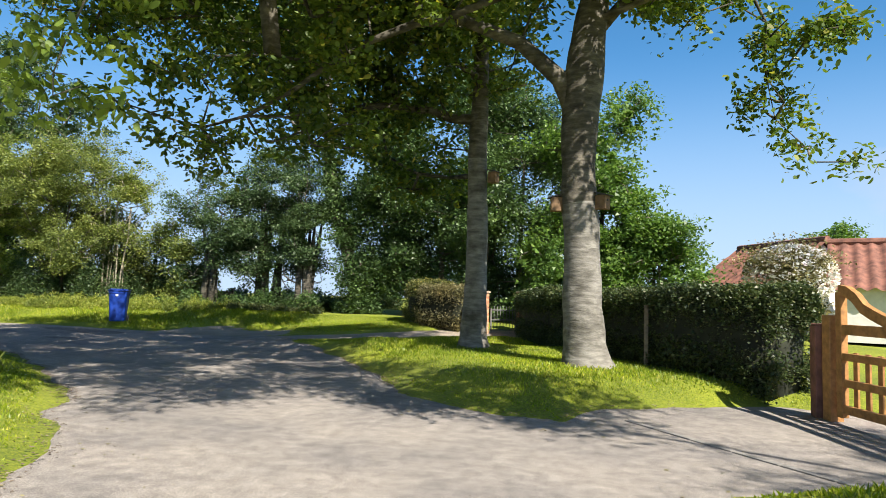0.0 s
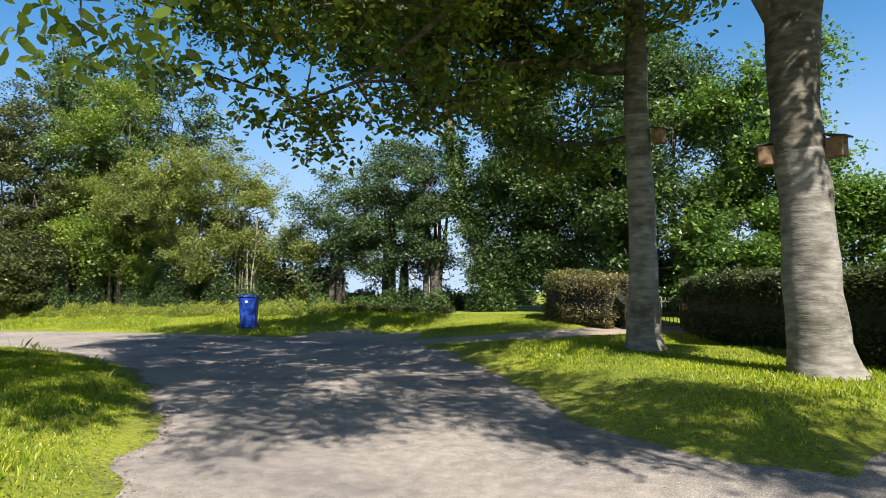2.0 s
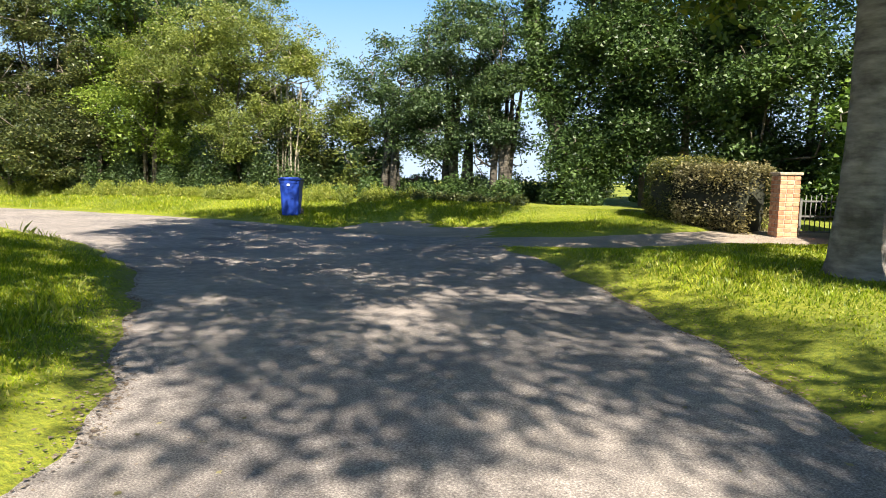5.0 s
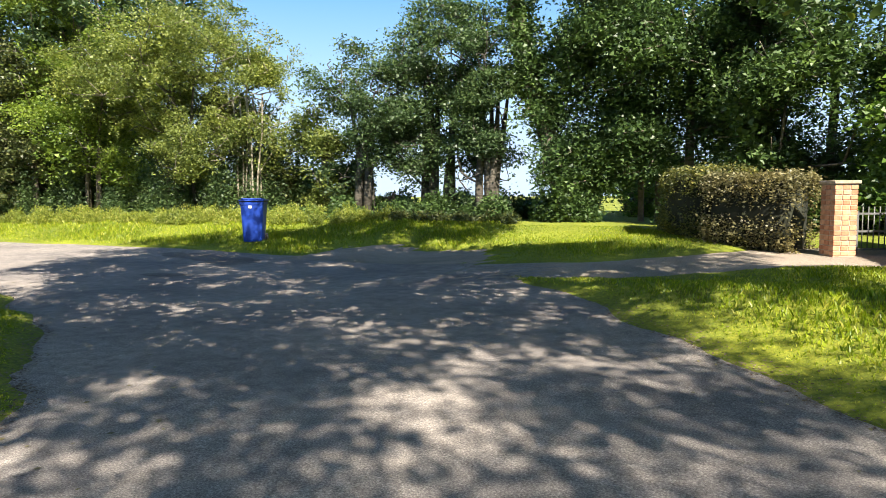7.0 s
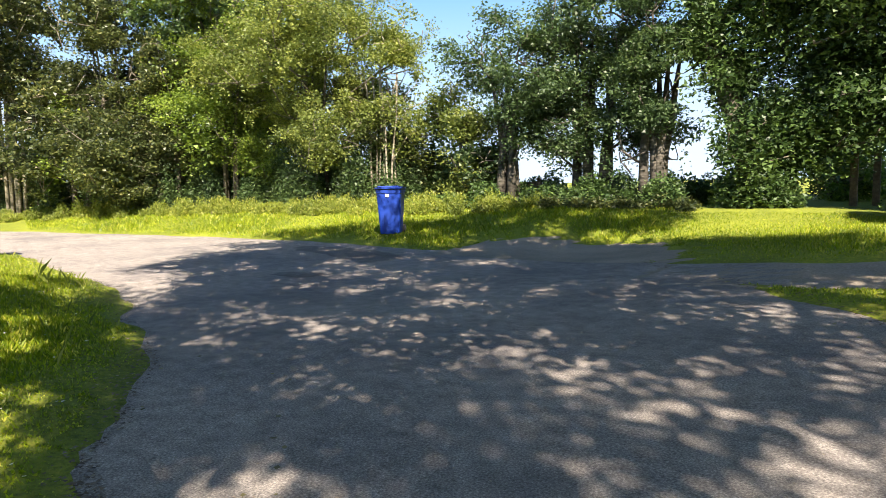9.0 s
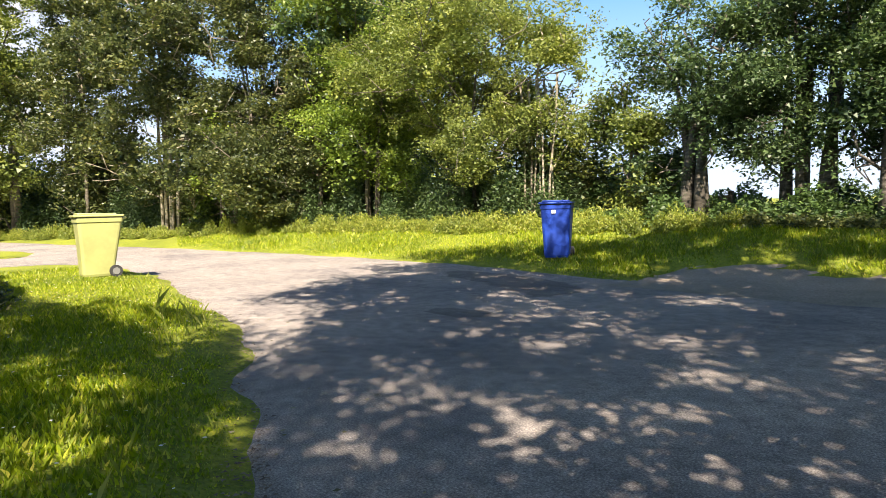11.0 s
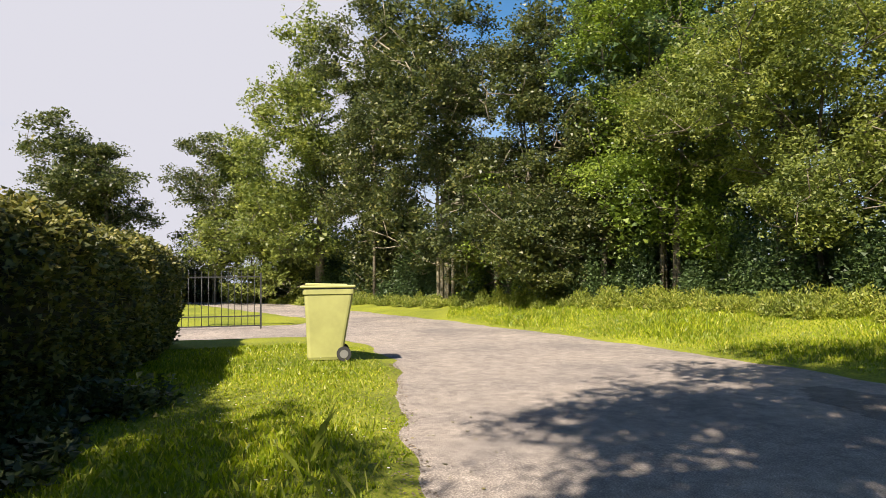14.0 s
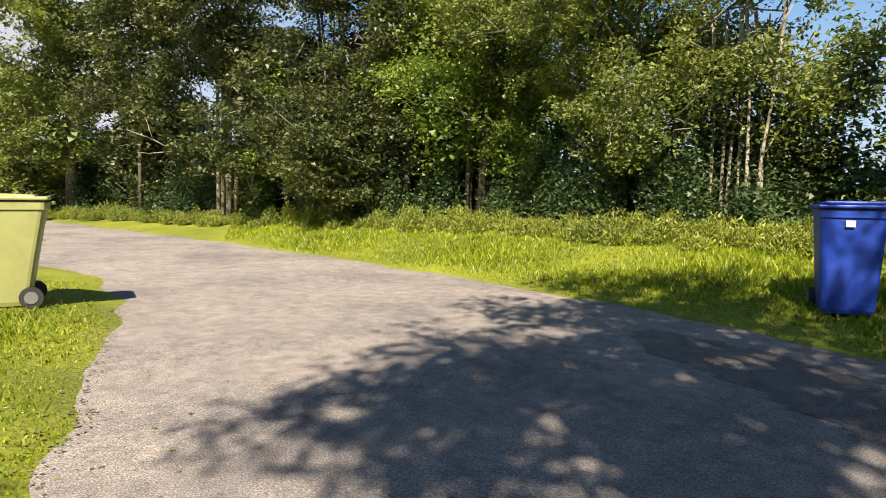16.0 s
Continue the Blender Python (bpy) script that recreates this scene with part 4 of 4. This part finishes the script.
# ---- hedges ----
def hedge(name, line, height, width, leaf, label, per_metre, seed, size=0.05, corners=4, square=0.45):
    """A clipped hedge along a line: a near-black core painted as inner shade and a skin of leaves."""
    rg = np.random.default_rng(seed)
    x0, y0 = line[0]
    root = empty(name, Matrix.Translation((x0, y0, gz(x0, y0))), label, "hedge")
    P = np.array(line, float)
    seg = np.diff(P, axis=0)
    ln = np.hypot(seg[:, 0], seg[:, 1])
    cum = np.concatenate([[0], np.cumsum(ln)])
    total = cum[-1]

    def point(s):
        k = np.clip(np.searchsorted(cum, s, "right") - 1, 0, len(ln) - 1)
        f = (s - cum[k]) / ln[k]
        p = P[k] + seg[k] * f[:, None]
        nrm = np.stack([-seg[k, 1], seg[k, 0]], 1) / ln[k][:, None]
        return p, nrm

    def shape(s, a):
        """The skin at length s and angle a round a squarish section with rounded shoulders."""
        p, nrm = point(s)
        c, sn = np.cos(a), np.sin(a)
        off = np.sign(c) * np.abs(c) ** np.where(sn > 0, square, 0.3) * width / 2
        up = 0.5 + 0.5 * np.sign(sn) * np.abs(sn) ** square
        lump = 1 + 0.07 * np.sin(2.1 * s + 3 * a) + 0.05 * np.sin(5.3 * s - 2 * a)
        g = ground_height(p[:, 0], p[:, 1])
        z = g + up * (height - g) * (1 + 0.03 * np.sin(1.3 * s) + 0.02 * np.sin(4.7 * s))
        xy = p + nrm * (off * lump)[:, None]
        return np.concatenate([xy, z[:, None]], 1)
    ns, na = max(6, int(total / 0.4)), 18
    S, A = np.meshgrid(np.linspace(0.15, total - 0.15, ns), np.linspace(0, 2 * math.pi, na, endpoint=False), indexing="ij")
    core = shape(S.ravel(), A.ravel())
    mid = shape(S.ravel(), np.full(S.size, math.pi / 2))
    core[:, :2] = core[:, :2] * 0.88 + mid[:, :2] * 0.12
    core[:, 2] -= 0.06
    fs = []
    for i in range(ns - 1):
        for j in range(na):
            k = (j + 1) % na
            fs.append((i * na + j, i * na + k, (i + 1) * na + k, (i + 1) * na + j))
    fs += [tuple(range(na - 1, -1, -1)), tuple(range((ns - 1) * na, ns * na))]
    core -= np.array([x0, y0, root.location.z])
    mesh_object("core", core, fs, HEDGE_SHADE, root, True)
    n = int(per_metre * total)
    s = rg.uniform(0, total, n)
    under = 1.2
    a = rg.uniform(-under, math.pi + under, n)
    q = shape(s, a)
    for end in (0.0, total):
        m = int(n * 0.09)
        e = shape(np.full(m, end), rg.uniform(-0.3, math.pi + 0.3, m))
        ax = shape(np.full(m, end), np.full(m, math.pi / 2))
        f = rg.uniform(0, 1, (m, 1)) ** 0.5
        ax[:, 2] = e[:, 2]
        q = np.concatenate([q, ax + (e - ax) * f])
    q += rg.normal(size=q.shape) * 0.045
    q -= np.array([x0, y0, root.location.z])
    quads_object("leaves", leaf_quads(q, size, rg, 0.0, 0.7, corners), leaf, root)
    return root


hedge("clipped_hedge", [(4.1, 11.9), (3.2, 13.0), (2.3, 14.3), (1.2, 16.2), (0.4, 18.2), (-0.05, 20.1)], 1.46, 0.9, LEAF_HEDGE, "tall clipped dark green garden hedge", 10000, 41, 0.044)
hedge("tall_hedge", [(-20.8, 10.9), (-17.2, 10.9), (-15.2, 10.85), (-13.0, 10.4), (-11.2, 9.1), (-9.7, 6.6), (-7.9, 3.6)], 1.9, 1.5, LEAF_TALL_HEDGE, "tall dense dark hedge with yellowish sunlit top", 7600, 42, 0.065, 3, 0.7)
hedge("gate_hedge", [(-1.85, 20.35), (-2.6, 20.7), (-3.2, 21.0)], 1.55, 0.9, LEAF_COPPER, "brownish clipped hedge beside the brick gate pier", 6500, 43)
# The darker leaf colour stands in for the trees' shade on this hedge.
hedge("gate_hedge", [(-2.9, 21.2), (-3.5, 21.7), (-3.8, 22.6), (-3.9, 23.6)], 1.7, 1.1, LEAF_TALL_HEDGE, "green clipped hedge, coloured darker for tree shade, turning into the garden", 6000, 44)


# ---- wheelie bins ----
def wheelie_bin(at, turn, body_mat, lid_mat, label, k=1.0, sticker=False):
    x, y = at
    root = empty("wheelie_bin", Matrix.Translation((x, y, gz(x, y))) @ Matrix.Rotation(turn, 4, "Z") @ Matrix.Scale(k, 4), label, "wheelie bin", "wheelie bins by the lane")
    bm = bmesh.new()
    rings = [(0.02, 0.21, 0.22, -0.05), (0.06, 0.225, 0.24, -0.045), (0.5, 0.25, 0.285, -0.015), (0.92, 0.272, 0.335, 0.01), (0.925, 0.288, 0.352, 0.01), (0.99, 0.29, 0.355, 0.01)]
    loops = []
    for z, hx, hy, oy in rings:
        loop = []
        for cx, cy, a0 in ((1, 1, 0), (-1, 1, 90), (-1, -1, 180), (1, -1, 270)):
            for a in (0, 30, 60, 90):
                t = radians(a0 + a)
                loop.append(bm.verts.new((cx * (hx - 0.05) + 0.05 * math.cos(t), oy + cy * (hy - 0.05) + 0.05 * math.sin(t), z)))
        loops.append(loop)
    for l0, l1 in zip(loops, loops[1:]):
        for i in range(16):
            bm.faces.new((l0[i], l0[(i + 1) % 16], l1[(i + 1) % 16], l1[i]))
    bm.faces.new(loops[0][::-1])
    bm.faces.new(loops[-1])
    part("body", bm, body_mat, root)
    bm = bmesh.new()
    add_box(bm, (0.61, 0.75, 0.035), (0, 0.0, 1.028), None, 0.014)
    add_box(bm, (0.50, 0.58, 0.035), (0, -0.02, 1.053), Matrix.Rotation(radians(-2), 4, "X"), 0.015)
    part("lid", bm, lid_mat, root)
    # Black slab that paints the shaded gap between lid and rim.
    box_part("lid_gap_shade", (0.57, 0.7, 0.022), (0, 0.01, 1.0), RUBBER, root, 0.004, "dark slab standing in for the shade under the lid")
    bm = bmesh.new()
    add_rod(bm, (-0.24, 0.40, 0.985), (0.24, 0.40, 0.985), 0.016)
    for s in (-0.24, 0, 0.24):
        add_rod(bm, (s, 0.33, 0.975), (s, 0.40, 0.985), 0.014)
    part("handle", bm, lid_mat, root)
    for s in (-1, 1):
        bm = bmesh.new()
        add_rod(bm, (s * 0.225, 0.21, 0.1), (s * 0.285, 0.21, 0.1), 0.1, 20)
        wheel = part("wheel", bm, RUBBER, root, "black rubber wheel")
        bm = bmesh.new()
        add_rod(bm, (s * 0.28, 0.21, 0.1), (s * 0.292, 0.21, 0.1), 0.058, 14)
        part("hub", bm, HUB, wheel)
    rod_part("axle", (-0.28, 0.21, 0.1), (0.28, 0.21, 0.1), 0.014, IRON, root)
    if sticker:
        box_part("sticker", (0.075, 0.004, 0.06), (-0.03, -0.345, 0.87), STICKER, root, 0, "small white label")
    return root


wheelie_bin((-13.75, 20.85), radians(33), BLUE, BLUE_LID, "blue plastic wheelie bin on the grass verge", 1.0, True)
wheelie_bin((-18.02, 13.98), radians(-4), LIME, LIME_LID, "faded lime green wheelie bin on the grass by the lane", 1.0)


# ---- gate piers, gates ----
def pier(at, turn, side, height, label):
    x, y = at
    root = empty("brick_gate_pier", Matrix.Translation((x, y, gz(x, y) - 0.03)) @ Matrix.Rotation(turn, 4, "Z"), label, "gate pier", "brick gate piers")
    bd = 0.1
    bl = (side - bd) / 2 - 0.01
    bm = bmesh.new()
    add_box(bm, (bl, bd, 0.064), (0, 0, 0), None, 0.005)
    brick = bpy.data.meshes.new("brick")
    bm.to_mesh(brick)
    bm.free()
    brick.materials.append(BRICK)
    for k in range(int(height / 0.075)):
        flip = 1 if k % 2 else -1
        for f in range(4):
            for j in (0, 1):
                o = new("brick", brick)
                o.parent = root
                along = -side / 2 + bl / 2 + j * (bl + 0.01)
                o.matrix_local = Matrix.Rotation(f * math.pi / 2, 4, "Z") @ Matrix.Translation((flip * along, -side / 2 + bd / 2 - 0.003 + rng.uniform(-0.002, 0.002), 0.04 + k * 0.075))
    box_part("mortar_core", (side - 0.012, side - 0.012, height), (0, 0, height / 2), MORTAR, root)
    box_part("cap", (side + 0.06, side + 0.06, 0.05), (0, 0, height + 0.025), CAPSTONE, root, 0.012, "flat stone cap")
    return root


pier((-1.45, 20.0), radians(28), 0.34, 1.14, "orange brick gate pier with a flat stone cap")
pier((-0.35, 20.6), radians(28), 0.34, 1.14, "orange brick gate pier half hidden by the hedge")


def iron_gate(at, turn, width, height, bars, mat, label, low=0.35):
    x, y = at
    root = empty("iron_gate", Matrix.Translation((x, y, gz(x, y) + 0.05)) @ Matrix.Rotation(turn, 4, "Z"), label, "gate")
    for k in (0, 1):
        box_part("stile", (0.04, 0.04, height), (k * width, 0, height / 2), mat, root)
    for z in (0.08, low, height * 0.93):
        box_part("rail", (width - 0.04, 0.03, 0.03), (width / 2, 0, z), mat, root)
    for k in range(bars):
        xx = width * (k + 1) / (bars + 1)
        rod_part("bar", (xx, 0, 0.08), (xx, 0, height + 0.06), 0.009, mat, root, 6)
    return root


iron_gate((-1.2, 20.15), radians(28), 0.7, 0.66, 7, IRON_GREY, "small grey iron garden gate between brick piers")
iron_gate((-25.6, 13.0), radians(265), 2.2, 1.4, 13, IRON, "weathered iron drive gate with thin bars", 0.32)


def wooden_gate(at, turn):
    x, y = at
    root = empty("wooden_gate", Matrix.Translation((x, y, gz(x, y))) @ Matrix.Rotation(turn, 4, "Z"), "golden-brown wooden drive gate with a raised curved heel", "gate")
    box_part("post", (0.15, 0.15, 1.2), (-0.12, 0, 0.6), OAK, root, 0.012)
    box_part("stile", (0.1, 0.08, 1.35), (0.05, 0, 0.78), OAK, root, 0.01)
    for z, h in ((0.2, 0.09), (0.48, 0.08), (0.76, 0.08), (1.05, 0.11)):
        box_part("rail", (2.6, 0.06, h), (1.35, 0, z), OAK, root, 0.008)
    for k in range(13):
        box_part("slat", (0.07, 0.025, 0.62), (0.22 + 0.19 * k, 0.043, 0.5), OAK, root, 0.004)
    bm = bmesh.new()
    curve = [(0.05 + 1.15 * f, 1.08 + 0.4 * (1 - f) ** 1.7 + 0.06 * math.sin(math.pi * min(1, 3 * f))) for f in [k / 9 for k in range(10)]]
    rings = []
    for k, (cx, cz) in enumerate(curve):
        (ax, az), (bx, bz) = curve[max(k - 1, 0)], curve[min(k + 1, 9)]
        a = math.atan2(bz - az, bx - ax)
        ox, oz = -math.sin(a) * 0.055, math.cos(a) * 0.055
        rings.append([bm.verts.new((cx + sx * ox, sy * 0.033, cz + sx * oz)) for sx, sy in ((1, 1), (1, -1), (-1, -1), (-1, 1))])
    for r0, r1 in zip(rings, rings[1:]):
        for i in range(4):
            bm.faces.new((r0[i], r0[(i + 1) % 4], r1[(i + 1) % 4], r1[i]))
    bm.faces.new(rings[0])
    bm.faces.new(rings[-1][::-1])
    part("swan_neck", bm, OAK, root, "curved golden wooden top rail")
    return root


wooden_gate((4.3, 10.9), radians(-75))


# ---- nest boxes ----
def nest_box(at, turn, label):
    root = empty("nest_box", Matrix.Translation(at) @ Matrix.Rotation(turn, 4, "Z"), label, "nest box", "nest boxes on the trees")
    box_part("body", (0.15, 0.17, 0.21), (0, 0, 0.105), BOX_WOOD, root, 0.006)
    box_part("lid", (0.18, 0.23, 0.02), (0, -0.02, 0.228), FELT, root, 0.004, "", Matrix.Rotation(radians(14), 4, "X"))
    rod_part("entrance", (0, -0.08, 0.14), (0, -0.088, 0.14), 0.018, RUBBER, root, 12)
    return root


nest_box((1.76, 12.68, 2.62), radians(60), "brown wooden nest box on the tree trunk")
nest_box((1.08, 12.72, 2.6), radians(-80), "brown wooden nest box on the shaded side of the trunk")
nest_box((-0.28, 14.85, 3.45), radians(70), "small wooden nest box on the slender tree")


# ---- the outbuildings beyond the hedge ----
def outbuilding(at, turn, length, depth, eave, ridge, label):
    x, y = at
    root = empty("outbuilding", Matrix.Translation((x, y, gz(x, y))) @ Matrix.Rotation(turn, 4, "Z"), label, "outbuilding", "outbuildings beyond the hedge")
    bm = bmesh.new()
    h = depth / 2
    pts = [(-length / 2, -h), (length / 2, -h), (length / 2, h), (-length / 2, h)]
    lo = [bm.verts.new((*p, 0)) for p in pts]
    hi = [bm.verts.new((*p, eave)) for p in pts]
    for i in range(4):
        bm.faces.new((lo[i], lo[(i + 1) % 4], hi[(i + 1) % 4], hi[i]))
    for sx in (-1, 1):
        i = (0, 3) if sx < 0 else (1, 2)
        apex = bm.verts.new((sx * length / 2, 0, ridge - 0.05))
        bm.faces.new((hi[i[0]], hi[i[1]], apex))
    part("wall", bm, RENDER_WALL, root)
    for s in (-1, 1):
        vs, fs = [], []
        n = int((length + 0.4) / 0.05)
        for k in range(n + 1):
            xx = -length / 2 - 0.2 + k * 0.05
            w = 0.035 * math.sin(2 * math.pi * xx / 0.3)
            for f in np.linspace(0, 1, 15):
                step = 0.02 * ((f * 14) % 1)
                vs.append((xx, s * (h + 0.25) * (1 - f), eave - 0.12 + (ridge - eave + 0.12) * f + w + step + 0.06))
        for k in range(n):
            for j in range(14):
                a = k * 15 + j
                fs.append((a, a + 1, a + 16, a + 15))
        mesh_object("roof", vs, fs, TILE, root, True, "red clay pantiles")
    bm = bmesh.new()
    add_rod(bm, (-length / 2 - 0.2, 0, ridge + 0.08), (length / 2 + 0.2, 0, ridge + 0.08), 0.11, 8)
    part("ridge", bm, TILE, root)
    return root


outbuilding((7.25, 25.8), radians(-64), 3.6, 3.8, 1.3, 2.7, "low outbuilding with a red pantile roof")
outbuilding((10.1, 21.2), radians(-18), 5.0, 4.0, 1.3, 2.45, "white rendered outbuilding with a red tiled roof")


# ---- small things along the lane ----
def post(name, at, size, height, mat, label, lean=0.0):
    x, y = at
    root = empty(name, Matrix.Translation((x, y, gz(x, y) - 0.05)) @ Matrix.Rotation(lean, 4, "X"), label, "post")
    box_part("shaft", (size, size, height), (0, 0, height / 2), mat, root, 0.01)
    box_part("top", (size * 0.9, size * 0.9, 0.03), (0, 0, height + 0.013), mat, root, 0.01)
    return root


post("wooden_post", (-5.5, 27.0), 0.15, 1.3, OLD_WOOD, "weathered square wooden post by the hedge", 0.03)
post("wooden_post", (-5.1, 27.3), 0.14, 1.25, OLD_WOOD, "weathered square wooden post by the hedge", -0.02)
post("wooden_post", (2.42, 13.3), 0.065, 0.94, OLD_WOOD, "thin brown wooden post set into the dark hedge")
post("brick_stub", (4.22, 11.2), 0.2, 1.12, TILE, "dark brick stub pier beside the wooden gate")


def rail_fence(a, b, posts, label):
    ax, ay = a
    root = empty("rail_fence", Matrix.Translation((ax, ay, gz(ax, ay) - 0.28)), label, "fence")
    d = Vector((b[0] - ax, b[1] - ay, 0))
    turn = Matrix.Rotation(math.atan2(d.y, d.x), 4, "Z")
    for k in range(posts):
        p = d * (k / (posts - 1))
        box_part("post", (0.1, 0.1, 1.05), (p.x, p.y, 0.52), OLD_WOOD, root, 0.008)
    for z in (0.5, 0.88):
        box_part("rail", (d.length, 0.04, 0.13), (d.x / 2, d.y / 2, z), OLD_WOOD, root, 0.006, "", turn)
    return root


rail_fence((-14.5, 26.1), (-13.0, 26.3), 2, "low brown wooden rail fence behind the thorn trees")


def boulder(at, r, label):
    x, y = at
    bm = bmesh.new()
    bmesh.ops.create_icosphere(bm, subdivisions=3, radius=r)
    for v in bm.verts:
        v.co *= 1 + 0.25 * noise.noise(v.co * 3 / r * 0.5)
        v.co.z *= 0.7
    ob = part("stone", bm, CAPSTONE, None, "", True)
    ob.location = (x, y, gz(x, y) + r * 0.35)
    return tagged(ob, label, "stone")


boulder((-22.3, 21.9), 0.1, "small grey stone half hidden in the verge weeds")


def edging(a, b, n):
    d = Vector((b[0] - a[0], b[1] - a[1], 0)) / n
    root = tagged(new("kerb_edging"), "thin flush concrete edging between drive and lane", "kerb", kind="structure")
    bm = bmesh.new()
    add_box(bm, (d.length - 0.012, 0.07, 0.1), (0, 0, 0), None, 0.006)
    me = bpy.data.meshes.new("edging_stone")
    bm.to_mesh(me)
    bm.free()
    me.materials.append(OLD_CONCRETE)
    for k in range(n):
        p = Vector((*a, 0)) + d * (k + 0.5)
        o = new("edging_stone", me)
        o.parent = root
        z = float(base_height(np.array([p.x]), np.array([p.y]))[0]) - 0.038
        o.matrix_local = Matrix.Translation((p.x, p.y, z)) @ Matrix.Rotation(math.atan2(d.y, d.x), 4, "Z")


edging((2.05, 10.1), (3.75, 7.9), 6)


def scatter(name, count, seed, size, mat, label, xr, yr, keep, lift, category):
    rg = np.random.default_rng(seed)
    x, y = rg.uniform(*xr, count), rg.uniform(*yr, count)
    ok = keep(x, y)
    x, y = x[ok], y[ok]
    z = np.maximum(base_height(x, y), ground_height(x, y)) + lift
    p = np.stack([x, y, z], 1)
    q = leaf_quads(p, size, rg, 0.0, 0.8)
    q[:, :, 2] = z[:, None] + (q[:, :, 2] - z[:, None]) * 0.25
    return tagged(quads_object(name, q, mat), label, category, kind="stuff")


scatter("fallen_leaves", 2600, 71, 0.035, LEAF_COPPER, "dry fallen leaves and grit along the lane", (-17, 3), (5, 21), lambda x, y: (outside(x, y, ROAD_OUTLINE) < 0) & (outside(x, y, ROAD_OUTLINE) > -0.9), 0.006, "leaf litter")
scatter("road_grit", 9000, 72, 0.016, GRAVEL, "loose pale grit on the asphalt", (-14, 3), (5, 19), lambda x, y: outside(x, y, ROAD_OUTLINE) < -0.05, 0.005, "grit")
scatter("daisies", 1500, 73, 0.022, PETAL, "scattered small white daisies in the verge grass", (-19, -3), (7, 14.8), lambda x, y: (outside(x, y, ROAD_OUTLINE) > 0.15) & (outside(x, y, ROAD_OUTLINE) < 2.6), 0.06, "flowers")


# ---- grass ----
def grass(name, xr, yr, count, height, seed, label, keep, width=0.0075, mat=BLADE):
    rg = np.random.default_rng(seed)
    x, y = rg.uniform(*xr, count), rg.uniform(*yr, count)
    d = np.minimum(outside(x, y, ROAD_OUTLINE), outside(x, y, TRACK_OUTLINE))
    d = np.minimum(d, outside(x, y, DIRT_OUTLINE) + 0.35 * wobble(1.9 * x, 1.9 * y) - 0.1) + 0.09 * wobble(x, y)
    ok = (d > 0.05 + 0.09 * np.sin(9 * x + 4 * y) * np.sin(7 * y - 5 * x)) & keep(x, y)
    x, y, d = x[ok], y[ok], d[ok]
    n = len(x)
    z = ground_height(x, y) - 0.01
    a = rg.uniform(0, 2 * math.pi, n)
    h = height * rg.uniform(0.4, 1.3, n) * (0.75 + 0.35 * np.sin(1.3 * x + 0.7 * y) * np.sin(0.9 * y - 0.4 * x)) * np.clip(0.3 + d, 0.3, 1.0)
    lean = h * rg.uniform(0.15, 0.8, n)
    b = rg.uniform(0, 2 * math.pi, n)
    p = np.stack([x, y, z], 1)
    w = np.stack([np.cos(a), np.sin(a), 0 * a], 1) * (width * rg.uniform(0.7, 1.5, n))[:, None]
    mid = p + np.stack([np.cos(b) * lean * 0.35, np.sin(b) * lean * 0.35, h * 0.6], 1)
    tip = p + np.stack([np.cos(b) * lean, np.sin(b) * lean, h], 1)
    v = np.stack([p - w, p + w, tip, mid - w * 0.6], 1)
    return tagged(quads_object(name, v, mat), label, "grass", kind="stuff")


def near_lane(lo, hi):
    return lambda x, y: (outside(x, y, ROAD_OUTLINE) > lo) & (outside(x, y, ROAD_OUTLINE) < hi)


grass("grass", (-20, -1), (5, 15), 260000, 0.062, 61, "green mown grass on the verge with dry tips", lambda x, y: (outside(x, y, ROAD_OUTLINE) < 3.5) & (y < 14.9) & (x * 0.62 + y < 8.5))
grass("grass", (-11.5, 5), (9, 24), 300000, 0.06, 62, "green mown grass around the roadside trees", lambda x, y: (outside(x, y, ROAD_OUTLINE) < 5) & (y > 9) & (x + 0.75 * y < 13.5))
grass("grass", (-36, -3), (14, 24.5), 210000, 0.11, 63, "long sunlit verge grass below the tree line", lambda x, y: (outside(x, y, ROAD_OUTLINE) < 4.5) & (x * 0.32 + y > 9.6) & (x < -8.5 - 0.4 * np.sin(3 * y)), 0.011)
grass("grass", (2.5, 6), (4, 9), 25000, 0.08, 64, "green grass beside the drive", lambda x, y: outside(x, y, ROAD_OUTLINE) < 2.5)


def litter(name, xr, yr, count, seed, label):
    """Loose earth and dead leaves lying along the lane's edges, thinning out onto the road."""
    rg = np.random.default_rng(seed)
    x, y = rg.uniform(*xr, count), rg.uniform(*yr, count)
    d = outside(x, y, ROAD_OUTLINE) + 0.09 * wobble(x, y)
    patch = 0.5 + 0.5 * np.sin(2.3 * x + 1.1 * y) * np.sin(1.9 * y - 0.8 * x)
    reach = np.where(d < 0, 0.08 + 0.22 * patch, 0.07)
    ok = rg.uniform(0, 1, count) < np.exp(-np.abs(d) / reach)
    x, y = x[ok], y[ok]
    p = np.stack([x, y, ground_height(x, y) + 0.012], 1)
    q = leaf_quads(p, 0.026, rg, 0.0, 0.8, 3)
    q[:, :, 2] = p[:, None, 2] + (q[:, :, 2] - p[:, None, 2]) * 0.3 + 0.004
    return tagged(quads_object(name, q, LITTER), label, "leaf litter", kind="stuff")


grass("grass_stalks", (-19, -5.5), (6, 15), 5000, 0.22, 65, "thin dry seed stalks along the verge edge", near_lane(0.12, 0.7), 0.0028, LEAF_WEED)
litter("leaf_litter", (-9, 3), (9, 20.5), 120000, 71, "brown earth and dead leaves along the lane edge")
litter("leaf_litter", (-18, -1), (5, 15.2), 110000, 72, "brown earth and dead leaves along the mown verge")
